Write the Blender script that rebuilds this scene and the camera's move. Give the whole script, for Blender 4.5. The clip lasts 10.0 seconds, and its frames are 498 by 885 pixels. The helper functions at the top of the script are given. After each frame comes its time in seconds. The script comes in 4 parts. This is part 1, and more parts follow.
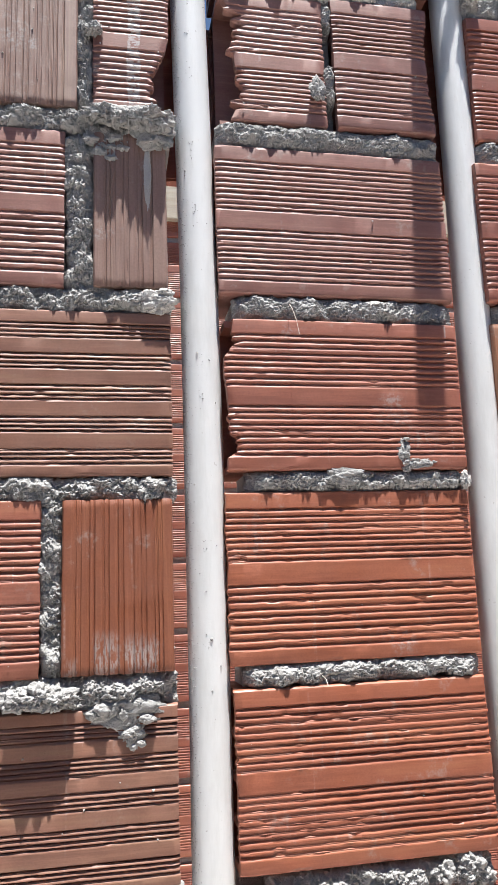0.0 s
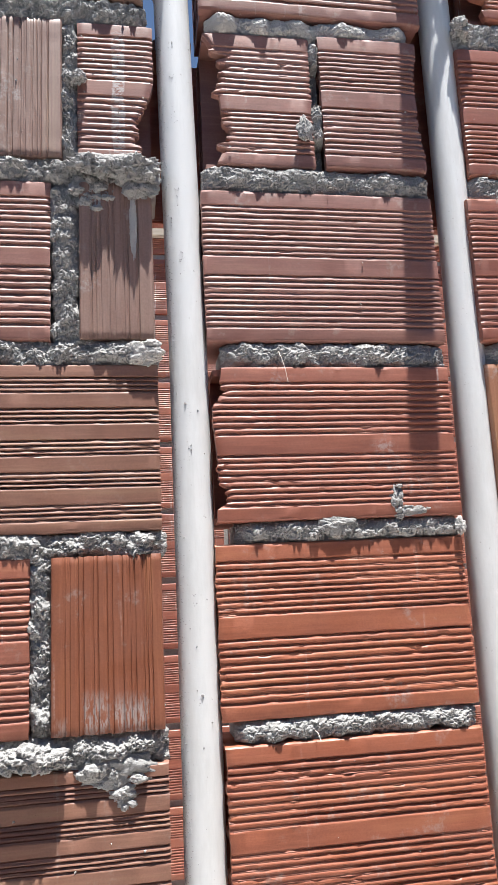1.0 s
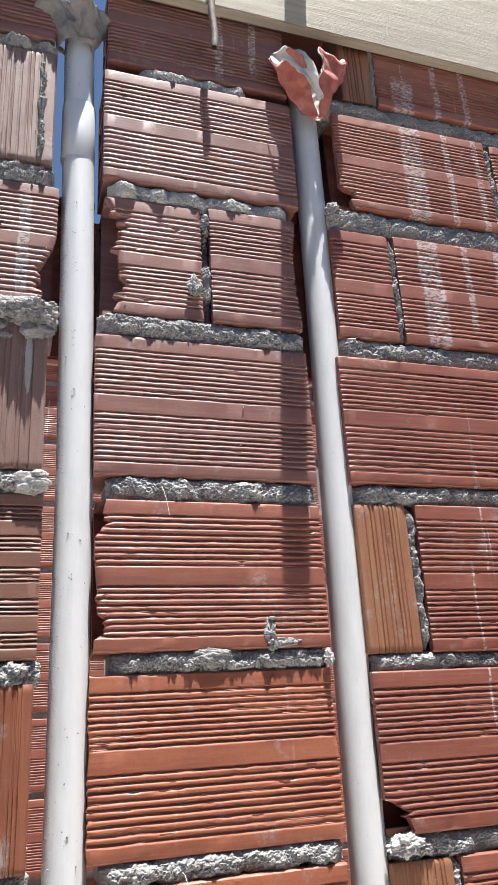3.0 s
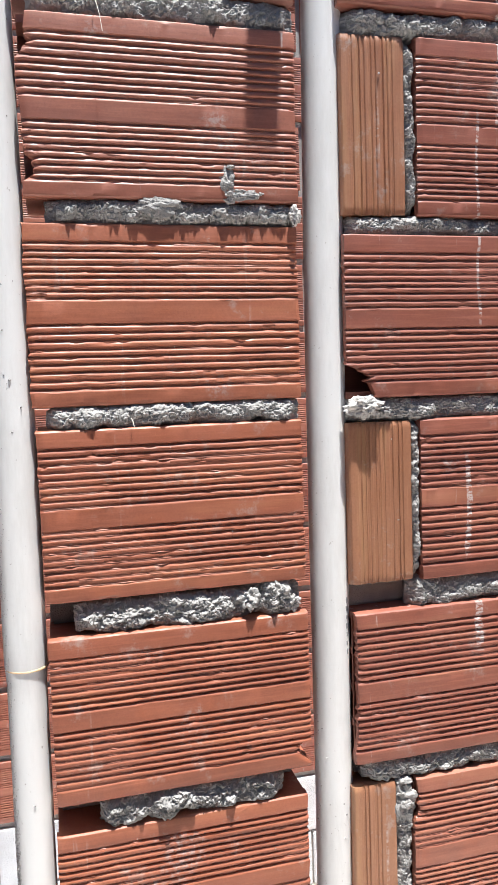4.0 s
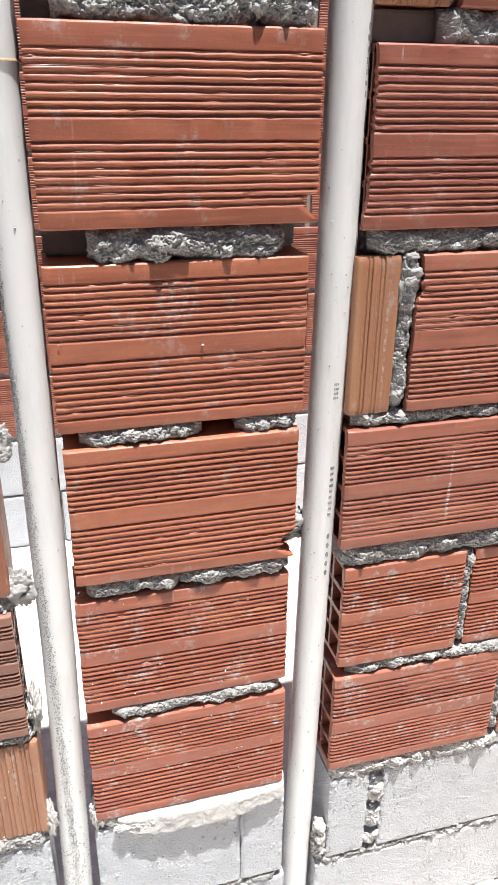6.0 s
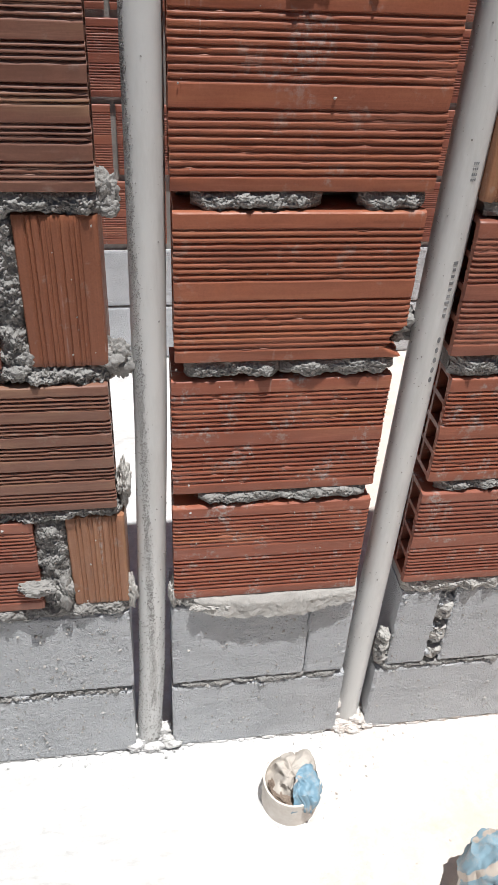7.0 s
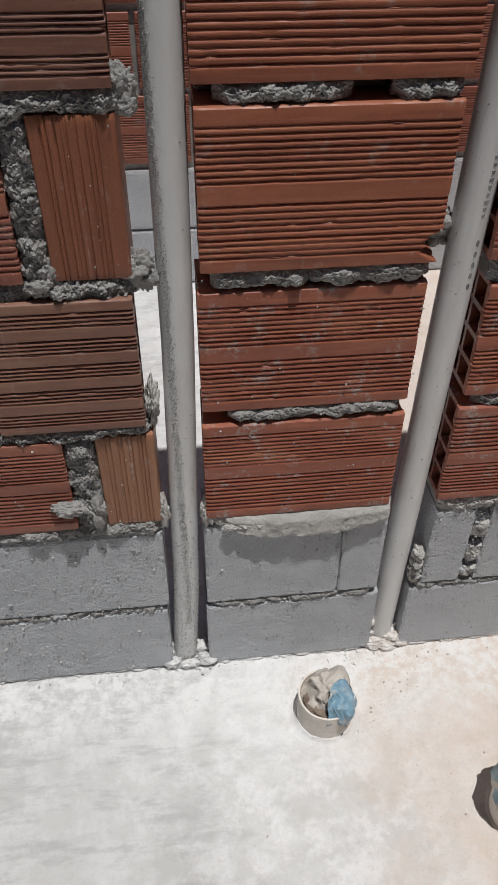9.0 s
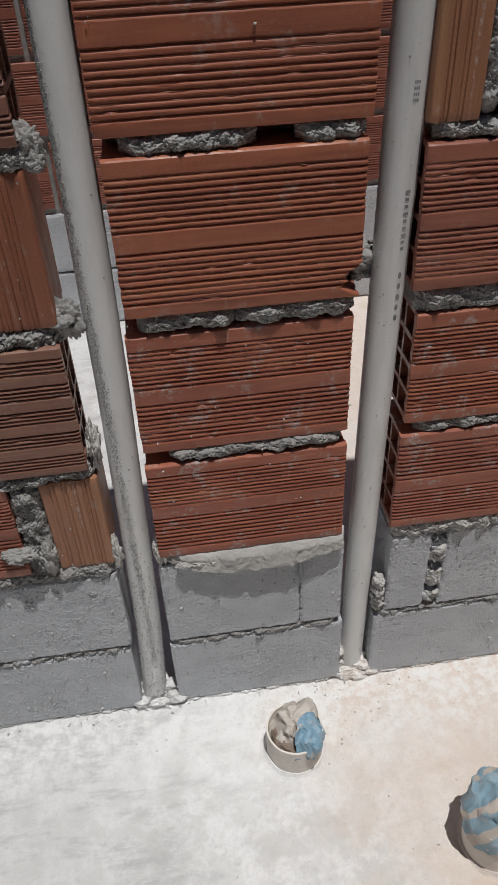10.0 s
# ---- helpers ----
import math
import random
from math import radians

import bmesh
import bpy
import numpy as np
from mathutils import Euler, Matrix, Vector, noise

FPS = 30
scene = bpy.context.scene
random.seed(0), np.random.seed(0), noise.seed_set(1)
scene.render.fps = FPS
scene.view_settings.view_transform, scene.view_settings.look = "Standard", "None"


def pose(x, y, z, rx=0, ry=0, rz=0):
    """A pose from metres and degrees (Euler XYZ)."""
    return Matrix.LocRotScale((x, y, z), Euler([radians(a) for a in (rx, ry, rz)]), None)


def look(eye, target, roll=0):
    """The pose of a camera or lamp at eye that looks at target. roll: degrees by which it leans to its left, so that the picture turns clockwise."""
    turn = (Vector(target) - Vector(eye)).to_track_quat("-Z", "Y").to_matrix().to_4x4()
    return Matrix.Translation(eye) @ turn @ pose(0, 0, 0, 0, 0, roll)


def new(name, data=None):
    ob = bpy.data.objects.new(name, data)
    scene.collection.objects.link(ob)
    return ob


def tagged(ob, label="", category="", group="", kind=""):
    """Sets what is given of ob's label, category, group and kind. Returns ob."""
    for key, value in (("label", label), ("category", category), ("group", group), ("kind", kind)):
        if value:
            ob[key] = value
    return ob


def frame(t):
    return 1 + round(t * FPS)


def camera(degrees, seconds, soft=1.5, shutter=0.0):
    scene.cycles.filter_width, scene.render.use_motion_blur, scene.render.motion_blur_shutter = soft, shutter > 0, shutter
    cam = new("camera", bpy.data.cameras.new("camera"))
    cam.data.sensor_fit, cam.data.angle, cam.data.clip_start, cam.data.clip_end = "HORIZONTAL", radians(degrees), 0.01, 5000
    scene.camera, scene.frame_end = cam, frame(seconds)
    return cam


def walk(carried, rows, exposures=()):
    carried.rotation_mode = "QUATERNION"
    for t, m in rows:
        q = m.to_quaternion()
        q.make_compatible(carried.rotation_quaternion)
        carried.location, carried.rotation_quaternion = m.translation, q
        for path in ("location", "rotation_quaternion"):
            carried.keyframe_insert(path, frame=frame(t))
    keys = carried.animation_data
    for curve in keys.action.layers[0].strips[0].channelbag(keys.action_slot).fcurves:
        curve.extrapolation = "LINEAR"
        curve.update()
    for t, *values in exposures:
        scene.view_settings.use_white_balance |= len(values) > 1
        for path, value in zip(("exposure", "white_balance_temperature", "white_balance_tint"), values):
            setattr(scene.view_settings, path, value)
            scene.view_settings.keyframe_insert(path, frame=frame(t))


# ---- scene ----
cam = camera(36.8, 10.0, soft=1.0)
PATH = [
    (0, (-0.14, -0.831, 1.751), (0.246, 1.093, 2.137), -2.2),
    (0.5, (-0.122, -0.834, 1.785), (0.225, 1.092, 2.196), -3.4),
    (1, (-0.104, -0.842, 1.811), (0.231, 1.092, 2.193), -2.9),
    (1.5, (-0.124, -0.842, 1.804), (0.28, 1.072, 2.22), -0.7),
    (2, (-0.106, -0.862, 1.801), (0.324, 1.033, 2.271), -0.6),
    (2.5, (-0.093, -0.902, 1.829), (0.438, 0.911, 2.487), -3.2),
    (2.7, (-0.105, -0.9, 1.834), (0.506, 0.871, 2.535), -3.5),
    (3.8, (-0.013, -0.838, 1.683), (0.529, 1.08, 1.848), -2.0),
    (4, (0.021, -0.81, 1.691), (0.519, 1.12, 1.525), -2.0),
    (4.5, (0.02, -0.784, 1.588), (0.507, 1.108, 1.157), -1.4),
    (5, (0.027, -0.787, 1.503), (0.566, 1.063, 0.965), -1.2),
    (5.5, (0.008, -0.795, 1.43), (0.538, 1.032, 0.815), -0.0),
    (6, (0.0, -0.795, 1.354), (0.484, 0.959, 0.525), 0.5),
    (6.2, (-0.022, -0.795, 1.321), (0.414, 0.928, 0.404), 1.8),
    (7.3, (-0.042, -0.788, 1.24), (0.183, 0.77, 0.006), 2.6),
    (7.5, (-0.046, -0.795, 1.228), (0.148, 0.741, -0.038), 2.3),
    (8, (-0.043, -0.79, 1.228), (0.075, 0.742, -0.052), 0.5),
    (8.5, (-0.041, -0.79, 1.234), (0.096, 0.728, -0.06), 0.0),
    (9, (-0.034, -0.785, 1.228), (0.142, 0.715, -0.083), 0.3),
    (9.5, (0.004, -0.784, 1.23), (0.241, 0.697, -0.093), -0.9),
    (10, (0.052, -0.788, 1.244), (0.223, 0.754, -0.018), -2.8),
]
EXPOSURES = [(0, 1.42), (2.5, 1.42), (4, 1.39), (5.0, 1.40), (6.0, 1.18), (6.4, 0.95), (7.3, -0.16), (8.0, -0.43), (9, -0.61), (10, -0.66)]
walk(cam, [(t, look(eye, target, roll)) for t, eye, target, roll in PATH], EXPOSURES)

# ---- light ----
SUN_WAY = Vector((-0.065, 0.18, -1.0)).normalized()
world = bpy.data.worlds.new("sky")
scene.world = world
world.use_nodes = True
wn = world.node_tree
sky = wn.nodes.new("ShaderNodeTexSky")
sky.sky_type, sky.sun_disc, sky.ozone_density, sky.dust_density = "NISHITA", False, 4.0, 0.3
sky.sun_elevation, sky.sun_rotation = radians(79.5), radians(159)
wn.links.new(sky.outputs[0], wn.nodes["Background"].inputs[0])
wn.nodes["Background"].inputs[1].default_value = 0.045
sun = new("sun", bpy.data.lights.new("sun", "SUN"))
sun.data.energy, sun.data.angle, sun.data.color = 5.0, radians(0.4), (1.0, 0.982, 0.955)
sun.matrix_world = look((0, -2, 8), Vector((0, -2, 8)) + SUN_WAY)


# ---- materials ----
class Mat:
    """A small wrapper to write node materials in few lines."""

    def __init__(self, name, rough=0.85, bump=0.0):
        self.m = bpy.data.materials.new(name)
        self.m.use_nodes = True
        self.t = self.m.node_tree
        self.b = self.t.nodes["Principled BSDF"]
        self.b.inputs["Roughness"].default_value = rough
        self.geo = self.t.nodes.new("ShaderNodeNewGeometry")
        self.info = self.t.nodes.new("ShaderNodeObjectInfo")
        self.pos = self.geo.outputs["Position"]

    def put(self, sock, v):
        if isinstance(v, bpy.types.NodeSocket):
            self.t.links.new(v, sock)
        else:
            sock.default_value = v

    def math(self, op, a, b=0.0, clamp=False):
        n = self.t.nodes.new("ShaderNodeMath")
        n.operation, n.use_clamp = op, clamp
        self.put(n.inputs[0], a)
        self.put(n.inputs[1], b)
        return n.outputs[0]

    def stretch(self, scale, shift=None):
        n = self.t.nodes.new("ShaderNodeMapping")
        self.put(n.inputs["Vector"], self.pos)
        n.inputs["Scale"].default_value = scale
        if shift is not None:
            c = self.t.nodes.new("ShaderNodeCombineXYZ")
            for i in range(3):
                self.put(c.inputs[i], self.math("MULTIPLY", shift, 7.0 + i))
            self.put(n.inputs["Location"], c.outputs[0])
        return n.outputs[0]

    def noise(self, scale, detail=4.0, rough=0.6, vec=None):
        n = self.t.nodes.new("ShaderNodeTexNoise")
        self.put(n.inputs["Vector"], vec or self.pos)
        n.inputs["Scale"].default_value, n.inputs["Detail"].default_value, n.inputs["Roughness"].default_value = scale, detail, rough
        return n.outputs[0]

    def voronoi(self, scale, vec=None):
        n = self.t.nodes.new("ShaderNodeTexVoronoi")
        self.put(n.inputs["Vector"], vec or self.pos)
        n.inputs["Scale"].default_value = scale
        return n.outputs["Distance"]

    def ramp(self, f, lo, hi, a=0.0, b=1.0):
        n = self.t.nodes.new("ShaderNodeMapRange")
        self.put(n.inputs[0], f)
        for i, v in enumerate((lo, hi, a, b)):
            n.inputs[i + 1].default_value = v
        return n.outputs[0]

    def mix(self, f, a, b):
        n = self.t.nodes.new("ShaderNodeMix")
        n.data_type = "RGBA"
        self.put(n.inputs[0], f)
        for s, v in ((n.inputs[6], a), (n.inputs[7], b)):
            self.put(s, (*v, 1.0) if isinstance(v, tuple) else v)
        return n.outputs[2]

    def axis(self, i):
        n = self.t.nodes.new("ShaderNodeSeparateXYZ")
        self.put(n.inputs[0], self.pos)
        return n.outputs[i]

    def color(self, v):
        self.put(self.b.inputs["Base Color"], (*v, 1.0) if isinstance(v, tuple) else v)

    def rough(self, v):
        self.put(self.b.inputs["Roughness"], v)

    def bump(self, height, dist, strength=1.0):
        n = self.t.nodes.new("ShaderNodeBump")
        n.inputs["Strength"].default_value, n.inputs["Distance"].default_value = strength, dist
        self.put(n.inputs["Height"], height)
        self.put(self.b.inputs["Normal"], n.outputs[0])


def clay(name, light, dark, streaks=0.5, dust=0.35, runs_at=(), upright=False, smear=0.60):
    """Fired clay: two tones by piece, blotches, fine grain, cement dust and pale runs."""
    m = Mat(name, 0.8)
    rnd = m.info.outputs["Random"]
    tone = m.math("ADD", m.math("MULTIPLY", rnd, 0.55), m.math("MULTIPLY", m.noise(9.0, 5.0, 0.65, m.stretch((1, 1, 1), rnd)), 0.5))
    col = m.mix(m.ramp(tone, 0.25, 0.8), light, dark)
    grain = m.noise(420.0, 3.0, 0.7)
    col = m.mix(m.ramp(grain, 0.35, 0.75, 0.0, 0.35), col, tuple(0.55 * c for c in dark))
    along = m.noise(1.0, 4.0, 0.7, m.stretch((260, 260, 9) if upright else (12, 12, 260), rnd))
    col = m.mix(m.ramp(along, 0.52, 0.75, 0.0, 0.45), col, tuple(min(1.0, 1.35 * c + 0.02) for c in light))
    streaky = m.noise(1.0, 4.0, 0.65, m.stretch((60, 60, 3.0) if upright else (3.5, 3.5, 48), rnd))
    col = m.mix(m.ramp(streaky, 0.50, 0.68, 0.0, 0.25 if upright else 0.6), col, tuple(0.68 * c for c in dark))
    col = m.mix(m.ramp(streaky, 0.46, 0.30, 0.0, 0.6), col, (light[0] * 1.12, light[1] * 1.3, light[2] * 1.2))
    spots = m.noise(26.0, 5.0, 0.7, m.stretch((1, 1, 1), rnd))
    col = m.mix(m.ramp(spots, 0.60, 0.74, 0.0, dust), col, (0.42, 0.38, 0.35))
    runs = m.noise(1.0, 3.0, 0.6, m.stretch((70, 70, 2.2)))
    broken = m.noise(90.0, 3.0, 0.7)
    mask = m.math("MULTIPLY", m.ramp(runs, 0.66, 0.72), m.ramp(broken, 0.42, 0.6))
    col = m.mix(m.math("MULTIPLY", mask, streaks), col, (0.6, 0.58, 0.56))
    for x, half, z0, z1 in runs_at:
        away = m.math("ABSOLUTE", m.math("SUBTRACT", m.math("ADD", m.axis(0), m.math("MULTIPLY", m.noise(14.0, 2.0), 0.012)), x + 0.006))
        band = m.ramp(m.math("ADD", away, m.math("MULTIPLY", m.math("SUBTRACT", m.noise(160.0, 3.0, 0.7), 0.5), half * 1.1)), half * 1.1, half * 0.9)
        band = m.math("MULTIPLY", band, m.ramp(m.axis(2), z0, z0 + 0.02))
        band = m.math("MULTIPLY", band, m.ramp(m.axis(2), z1, z1 - 0.02))
        band = m.math("MULTIPLY", band, m.ramp(m.noise(1.0, 4.0, 0.75, m.stretch((330, 330, 50) if upright else (110, 110, 330))), 0.46, 0.53))
        col = m.mix(m.math("MULTIPLY", band, 0.6), col, (0.40, 0.39, 0.38) if upright else (0.60, 0.59, 0.58))
    film = m.math("MULTIPLY", m.ramp(m.noise(22.0 if smear < 0.58 else 11.0, 4.0, 0.6), smear, smear + 0.08), m.ramp(m.noise(150.0, 4.0, 0.75), 0.46, 0.62))
    col = m.mix(m.math("MULTIPLY", film, dust), col, (0.40, 0.385, 0.37))
    m.color(col)
    m.rough(m.ramp(spots, 0.3, 0.75, 0.34, 0.78))
    drag = m.noise(1.0, 5.0, 0.7, m.stretch((420, 420, 40) if upright else (45, 45, 420), rnd))
    pocks = m.ramp(m.voronoi(240.0), 0.06, 0.16)
    m.bump(m.math("ADD", m.math("MULTIPLY", grain, 0.3), m.math("ADD", drag, m.math("MULTIPLY", pocks, 0.5))), 0.0004, 0.35)
    return m.m


CLAY = clay("orange_clay", (0.366, 0.122, 0.066), (0.268, 0.080, 0.045), 0.25, 0.5)
# dusty clay for low courses, its base paler to stand in for floor bounce
CLAY_DUSTY_BOUNCE = clay("dusty_bounce_clay", (0.42, 0.150, 0.085), (0.32, 0.098, 0.058), 0.6, 0.9, smear=0.55)
CLAY_SMEARED = clay("smeared_red_clay", (0.345, 0.118, 0.074), (0.26, 0.080, 0.054), 0.8, 0.8, smear=0.54)
CLAY_PINK = clay("weathered_clay", (0.305, 0.145, 0.114), (0.232, 0.099, 0.078), 0.3, 0.45,
                 ((0.190, 0.007, 2.78, 2.96), (0.250, 0.006, 2.80, 2.96), (-0.100, 0.008, 2.33, 2.52)))
CLAY_RED = clay("red_clay", (0.335, 0.122, 0.078), (0.25, 0.080, 0.053), 0.8, 0.4,
                ((0.530, 0.020, 2.30, 2.88), (0.600, 0.006, 2.36, 2.95), (0.662, 0.006, 2.40, 2.95), (0.503, 0.0035, 1.46, 1.60), (0.520, 0.0018, 1.74, 2.0), (0.500, 0.002, 0.82, 0.95), (0.517, 0.005, 1.34, 1.42)))
CLAY_BROWN = clay("brown_clay", (0.285, 0.148, 0.100), (0.225, 0.100, 0.070), 0.2, 0.3)
CLAY_GREY = clay("grey_brown_clay", (0.295, 0.185, 0.148), (0.22, 0.130, 0.103), 0.5, 0.6, upright=True)
CLAY_RUST = clay("rust_clay", (0.29, 0.105, 0.055), (0.22, 0.072, 0.038), 0.3, 0.6,
                 ((-0.135, 0.014, 1.66, 1.716), (-0.098, 0.016, 1.66, 1.712), (-0.172, 0.006, 1.66, 1.69)), upright=True)
CLAY_TAN = clay("tan_clay", (0.35, 0.165, 0.09), (0.28, 0.112, 0.06), 0.4, 0.6, upright=True)


def cement(name, a, b, scale=60.0, dist=0.002, pits=True):
    m = Mat(name, 0.92)
    big, fine = m.noise(scale * 0.12, 5.0, 0.65), m.noise(scale * 5, 4.0, 0.75)
    col = m.mix(m.ramp(big, 0.3, 0.7), a, b)
    col = m.mix(m.ramp(fine, 0.4, 0.7, 0.0, 0.28), col, tuple(0.55 * c for c in a))
    h = m.math("ADD", m.noise(scale, 6.0, 0.75), m.math("MULTIPLY", fine, 0.5))
    if pits:
        pit = m.ramp(m.voronoi(scale * 2.4), 0.05, 0.5, 0.0, 1.0)
        h = m.math("SUBTRACT", h, m.math("MULTIPLY", pit, 0.45))
    m.color(col)
    m.bump(h, dist, 0.9)
    return m.m


MORTAR = cement("mortar", (0.39, 0.383, 0.37), (0.27, 0.265, 0.255), 260.0, 0.0010)
MORTAR_PALE = cement("pale_mortar", (0.52, 0.505, 0.48), (0.40, 0.39, 0.375), 200.0, 0.0009)
BLOCK = cement("concrete_block", (0.665, 0.685, 0.715), (0.54, 0.56, 0.59), 95.0, 0.0060)


def floor_material():
    m = Mat("cement_floor", 0.9)
    warp = m.noise(3.2, 6.0, 0.68)
    col = m.mix(m.ramp(warp, 0.38, 0.60), (0.62, 0.612, 0.60), (0.77, 0.77, 0.765))
    powder = m.noise(17.0, 7.0, 0.72)
    col = m.mix(m.ramp(powder, 0.46, 0.57, 0.0, 0.8), col, (0.86, 0.86, 0.865))
    left = m.math("ADD", m.axis(0), m.math("MULTIPLY", m.noise(4.0, 6.0, 0.7), 0.7))
    col = m.mix(m.ramp(left, 0.42, 0.16, 0.0, 0.5), col, (0.54, 0.545, 0.545))
    side = m.math("ADD", m.axis(0), m.math("MULTIPLY", m.noise(5.0, 6.0, 0.7), 0.9))
    col = m.mix(m.ramp(side, 0.58, 0.92, 0.0, 0.75), col, (0.70, 0.58, 0.495))
    tan = m.noise(9.0, 7.0, 0.72)
    col = m.mix(m.math("MULTIPLY", m.ramp(tan, 0.54, 0.66, 0.0, 0.55), m.ramp(m.axis(0), 0.05, 0.5)), col, (0.64, 0.51, 0.40))
    sp = m.noise(70.0, 6.0, 0.78)
    col = m.mix(m.ramp(sp, 0.56, 0.70, 0.0, 0.30), col, (0.42, 0.40, 0.37))
    cloud = m.noise(120.0, 5.0, 0.8)
    col = m.mix(m.ramp(cloud, 0.5, 0.68, 0.0, 0.4), col, (0.56, 0.555, 0.55))
    close = m.math("ADD", m.axis(1), m.math("MULTIPLY", m.noise(11.0, 6.0, 0.75), 0.26))
    col = m.mix(m.math("MULTIPLY", m.math("MULTIPLY", m.ramp(close, -0.05, 0.08, 0.0, 0.75), m.ramp(m.axis(1), 0.09, 0.06)), m.ramp(m.noise(46.0, 5.0, 0.75), 0.42, 0.58)), col, (0.84, 0.84, 0.835))
    brushed = m.noise(1.0, 6.0, 0.72, m.stretch((7, 22, 7)))
    col = m.mix(m.math("MULTIPLY", m.ramp(brushed, 0.50, 0.62, 0.0, 0.55), m.ramp(m.axis(0), 0.16, -0.10)), col, (0.43, 0.435, 0.435))
    m.color(col)
    m.bump(m.math("ADD", m.noise(38.0, 7.0, 0.78), m.math("MULTIPLY", m.noise(260.0, 4.0, 0.8), 0.4)), 0.006, 0.8)
    return m.m


FLOOR = floor_material()


def pvc_material():
    m = Mat("white_pvc", 0.38)
    dirt = m.noise(1.0, 5.0, 0.7, m.stretch((40, 40, 7)))
    col = m.mix(m.ramp(dirt, 0.46, 0.72, 0.0, 0.7), (0.71, 0.715, 0.71), (0.57, 0.57, 0.555))
    specks = m.noise(210.0, 2.0, 0.5)
    col = m.mix(m.ramp(specks, 0.72, 0.78, 0.0, 0.6), col, (0.30, 0.27, 0.24))
    m.color(col)
    m.rough(m.ramp(dirt, 0.4, 0.7, 0.34, 0.62))
    m.bump(m.noise(120.0, 4.0, 0.7), 0.0005, 0.5)
    return m.m


PVC = pvc_material()


def plain(name, a, b, rough=0.8, scale=30.0, dist=0.001):
    m = Mat(name, rough)
    n = m.noise(scale, 5.0, 0.7)
    m.color(m.mix(m.ramp(n, 0.35, 0.68), a, b))
    m.bump(m.noise(scale * 4, 5.0, 0.7), dist, 0.6)
    return m.m


PRINT = plain("dark_print", (0.16, 0.17, 0.18), (0.36, 0.37, 0.38), 0.6)
RUST = plain("rusty_steel", (0.16, 0.11, 0.08), (0.26, 0.21, 0.17), 0.65, 90.0)
PAPER = plain("grey_sacking", (0.58, 0.54, 0.49), (0.44, 0.40, 0.36), 0.9, 40.0)
DARK_PAPER = plain("dirty_grey_sacking", (0.30, 0.28, 0.26), (0.17, 0.155, 0.145), 0.9, 30.0)
RED_BAG = plain("red_sacking", (0.40, 0.10, 0.075), (0.52, 0.20, 0.15), 0.75, 45.0)
WHITE_BAG = plain("white_sacking", (0.70, 0.66, 0.60), (0.50, 0.44, 0.38), 0.75, 45.0)
GLUE = plain("tan_glue", (0.50, 0.33, 0.18), (0.58, 0.45, 0.30), 0.6)
TUBE = plain("dusty_pipe", (0.76, 0.72, 0.67), (0.62, 0.56, 0.50), 0.85, 35.0, 0.002)
SAND = plain("earth_fill", (0.20, 0.15, 0.12), (0.30, 0.24, 0.19), 0.95, 70.0, 0.004)


def wood_material():
    m = Mat("pale_timber", 0.75)
    ring = m.noise(1.0, 6.0, 0.65, m.stretch((3.0, 60, 60)))
    fibre = m.noise(1.0, 4.0, 0.7, m.stretch((18, 500, 500)))
    col = m.mix(m.ramp(ring, 0.35, 0.65), (0.47, 0.42, 0.335), (0.37, 0.32, 0.245))
    col = m.mix(m.ramp(fibre, 0.45, 0.7, 0.0, 0.4), col, (0.36, 0.27, 0.17))
    m.color(col)
    m.bump(m.math("ADD", fibre, m.math("MULTIPLY", ring, 0.6)), 0.0012, 0.8)
    return m.m


WOOD = wood_material()
RENDER = cement("added_wall_render", (0.34, 0.31, 0.29), (0.26, 0.24, 0.23), 30.0)


def sacking(name, a, b, scale, cut, rough=0.7, bands=0.0):
    """Printed sacking: two colours in torn patches, creased and dusty."""
    m = Mat(name, rough)
    f = m.noise(scale, 3.0, 0.5)
    if bands:
        way = m.math("ADD", m.math("MULTIPLY", m.axis(0), -0.45), m.math("ADD", m.axis(1), m.math("MULTIPLY", m.axis(2), 0.5)))
        f = m.math("ADD", m.math("MULTIPLY", m.math("SINE", m.math("MULTIPLY", way, bands)), 0.22), f)
    col = m.mix(m.ramp(f, cut - 0.01, cut + 0.01), a, b)
    dusty = m.noise(60.0, 5.0, 0.7)
    col = m.mix(m.ramp(dusty, 0.5, 0.75, 0.0, 0.6), col, (0.50, 0.46, 0.42))
    m.color(col)
    m.bump(m.noise(160.0, 4.0, 0.7), 0.001, 0.6)
    return m.m


BLUE_SACK = sacking("blue_white_sacking", (0.23, 0.36, 0.44), (0.52, 0.46, 0.40), 16.0, 0.60, 0.5, bands=150.0)
BLUE_DUSTY = sacking("dusty_blue_sacking", (0.19, 0.33, 0.43), (0.50, 0.45, 0.41), 20.0, 0.56, 0.5)

# ---- mesh helpers ----
def mesh_of(name, verts, faces, material, smooth=None, slots=()):
    me = bpy.data.meshes.new(name)
    me.from_pydata([tuple(v) for v in verts], [], faces)
    for mt in (material, *slots):
        me.materials.append(mt)
    if smooth is not None:
        me.polygons.foreach_set("use_smooth", [True] * len(me.polygons))
        me.set_sharp_from_angle(angle=radians(smooth))
    me.update()
    return me


def part(name, me, parent, label="", at=(0, 0, 0), kind=""):
    ob = new(name, me)
    ob.parent = parent
    ob.location = at
    return tagged(ob, label=label, kind=kind)


def thing(name, label, category, group="", kind="", at=(0, 0, 0)):
    ob = new(name)
    ob.location = at
    ob.empty_display_size = 0.05
    return tagged(ob, label, category, group, kind)


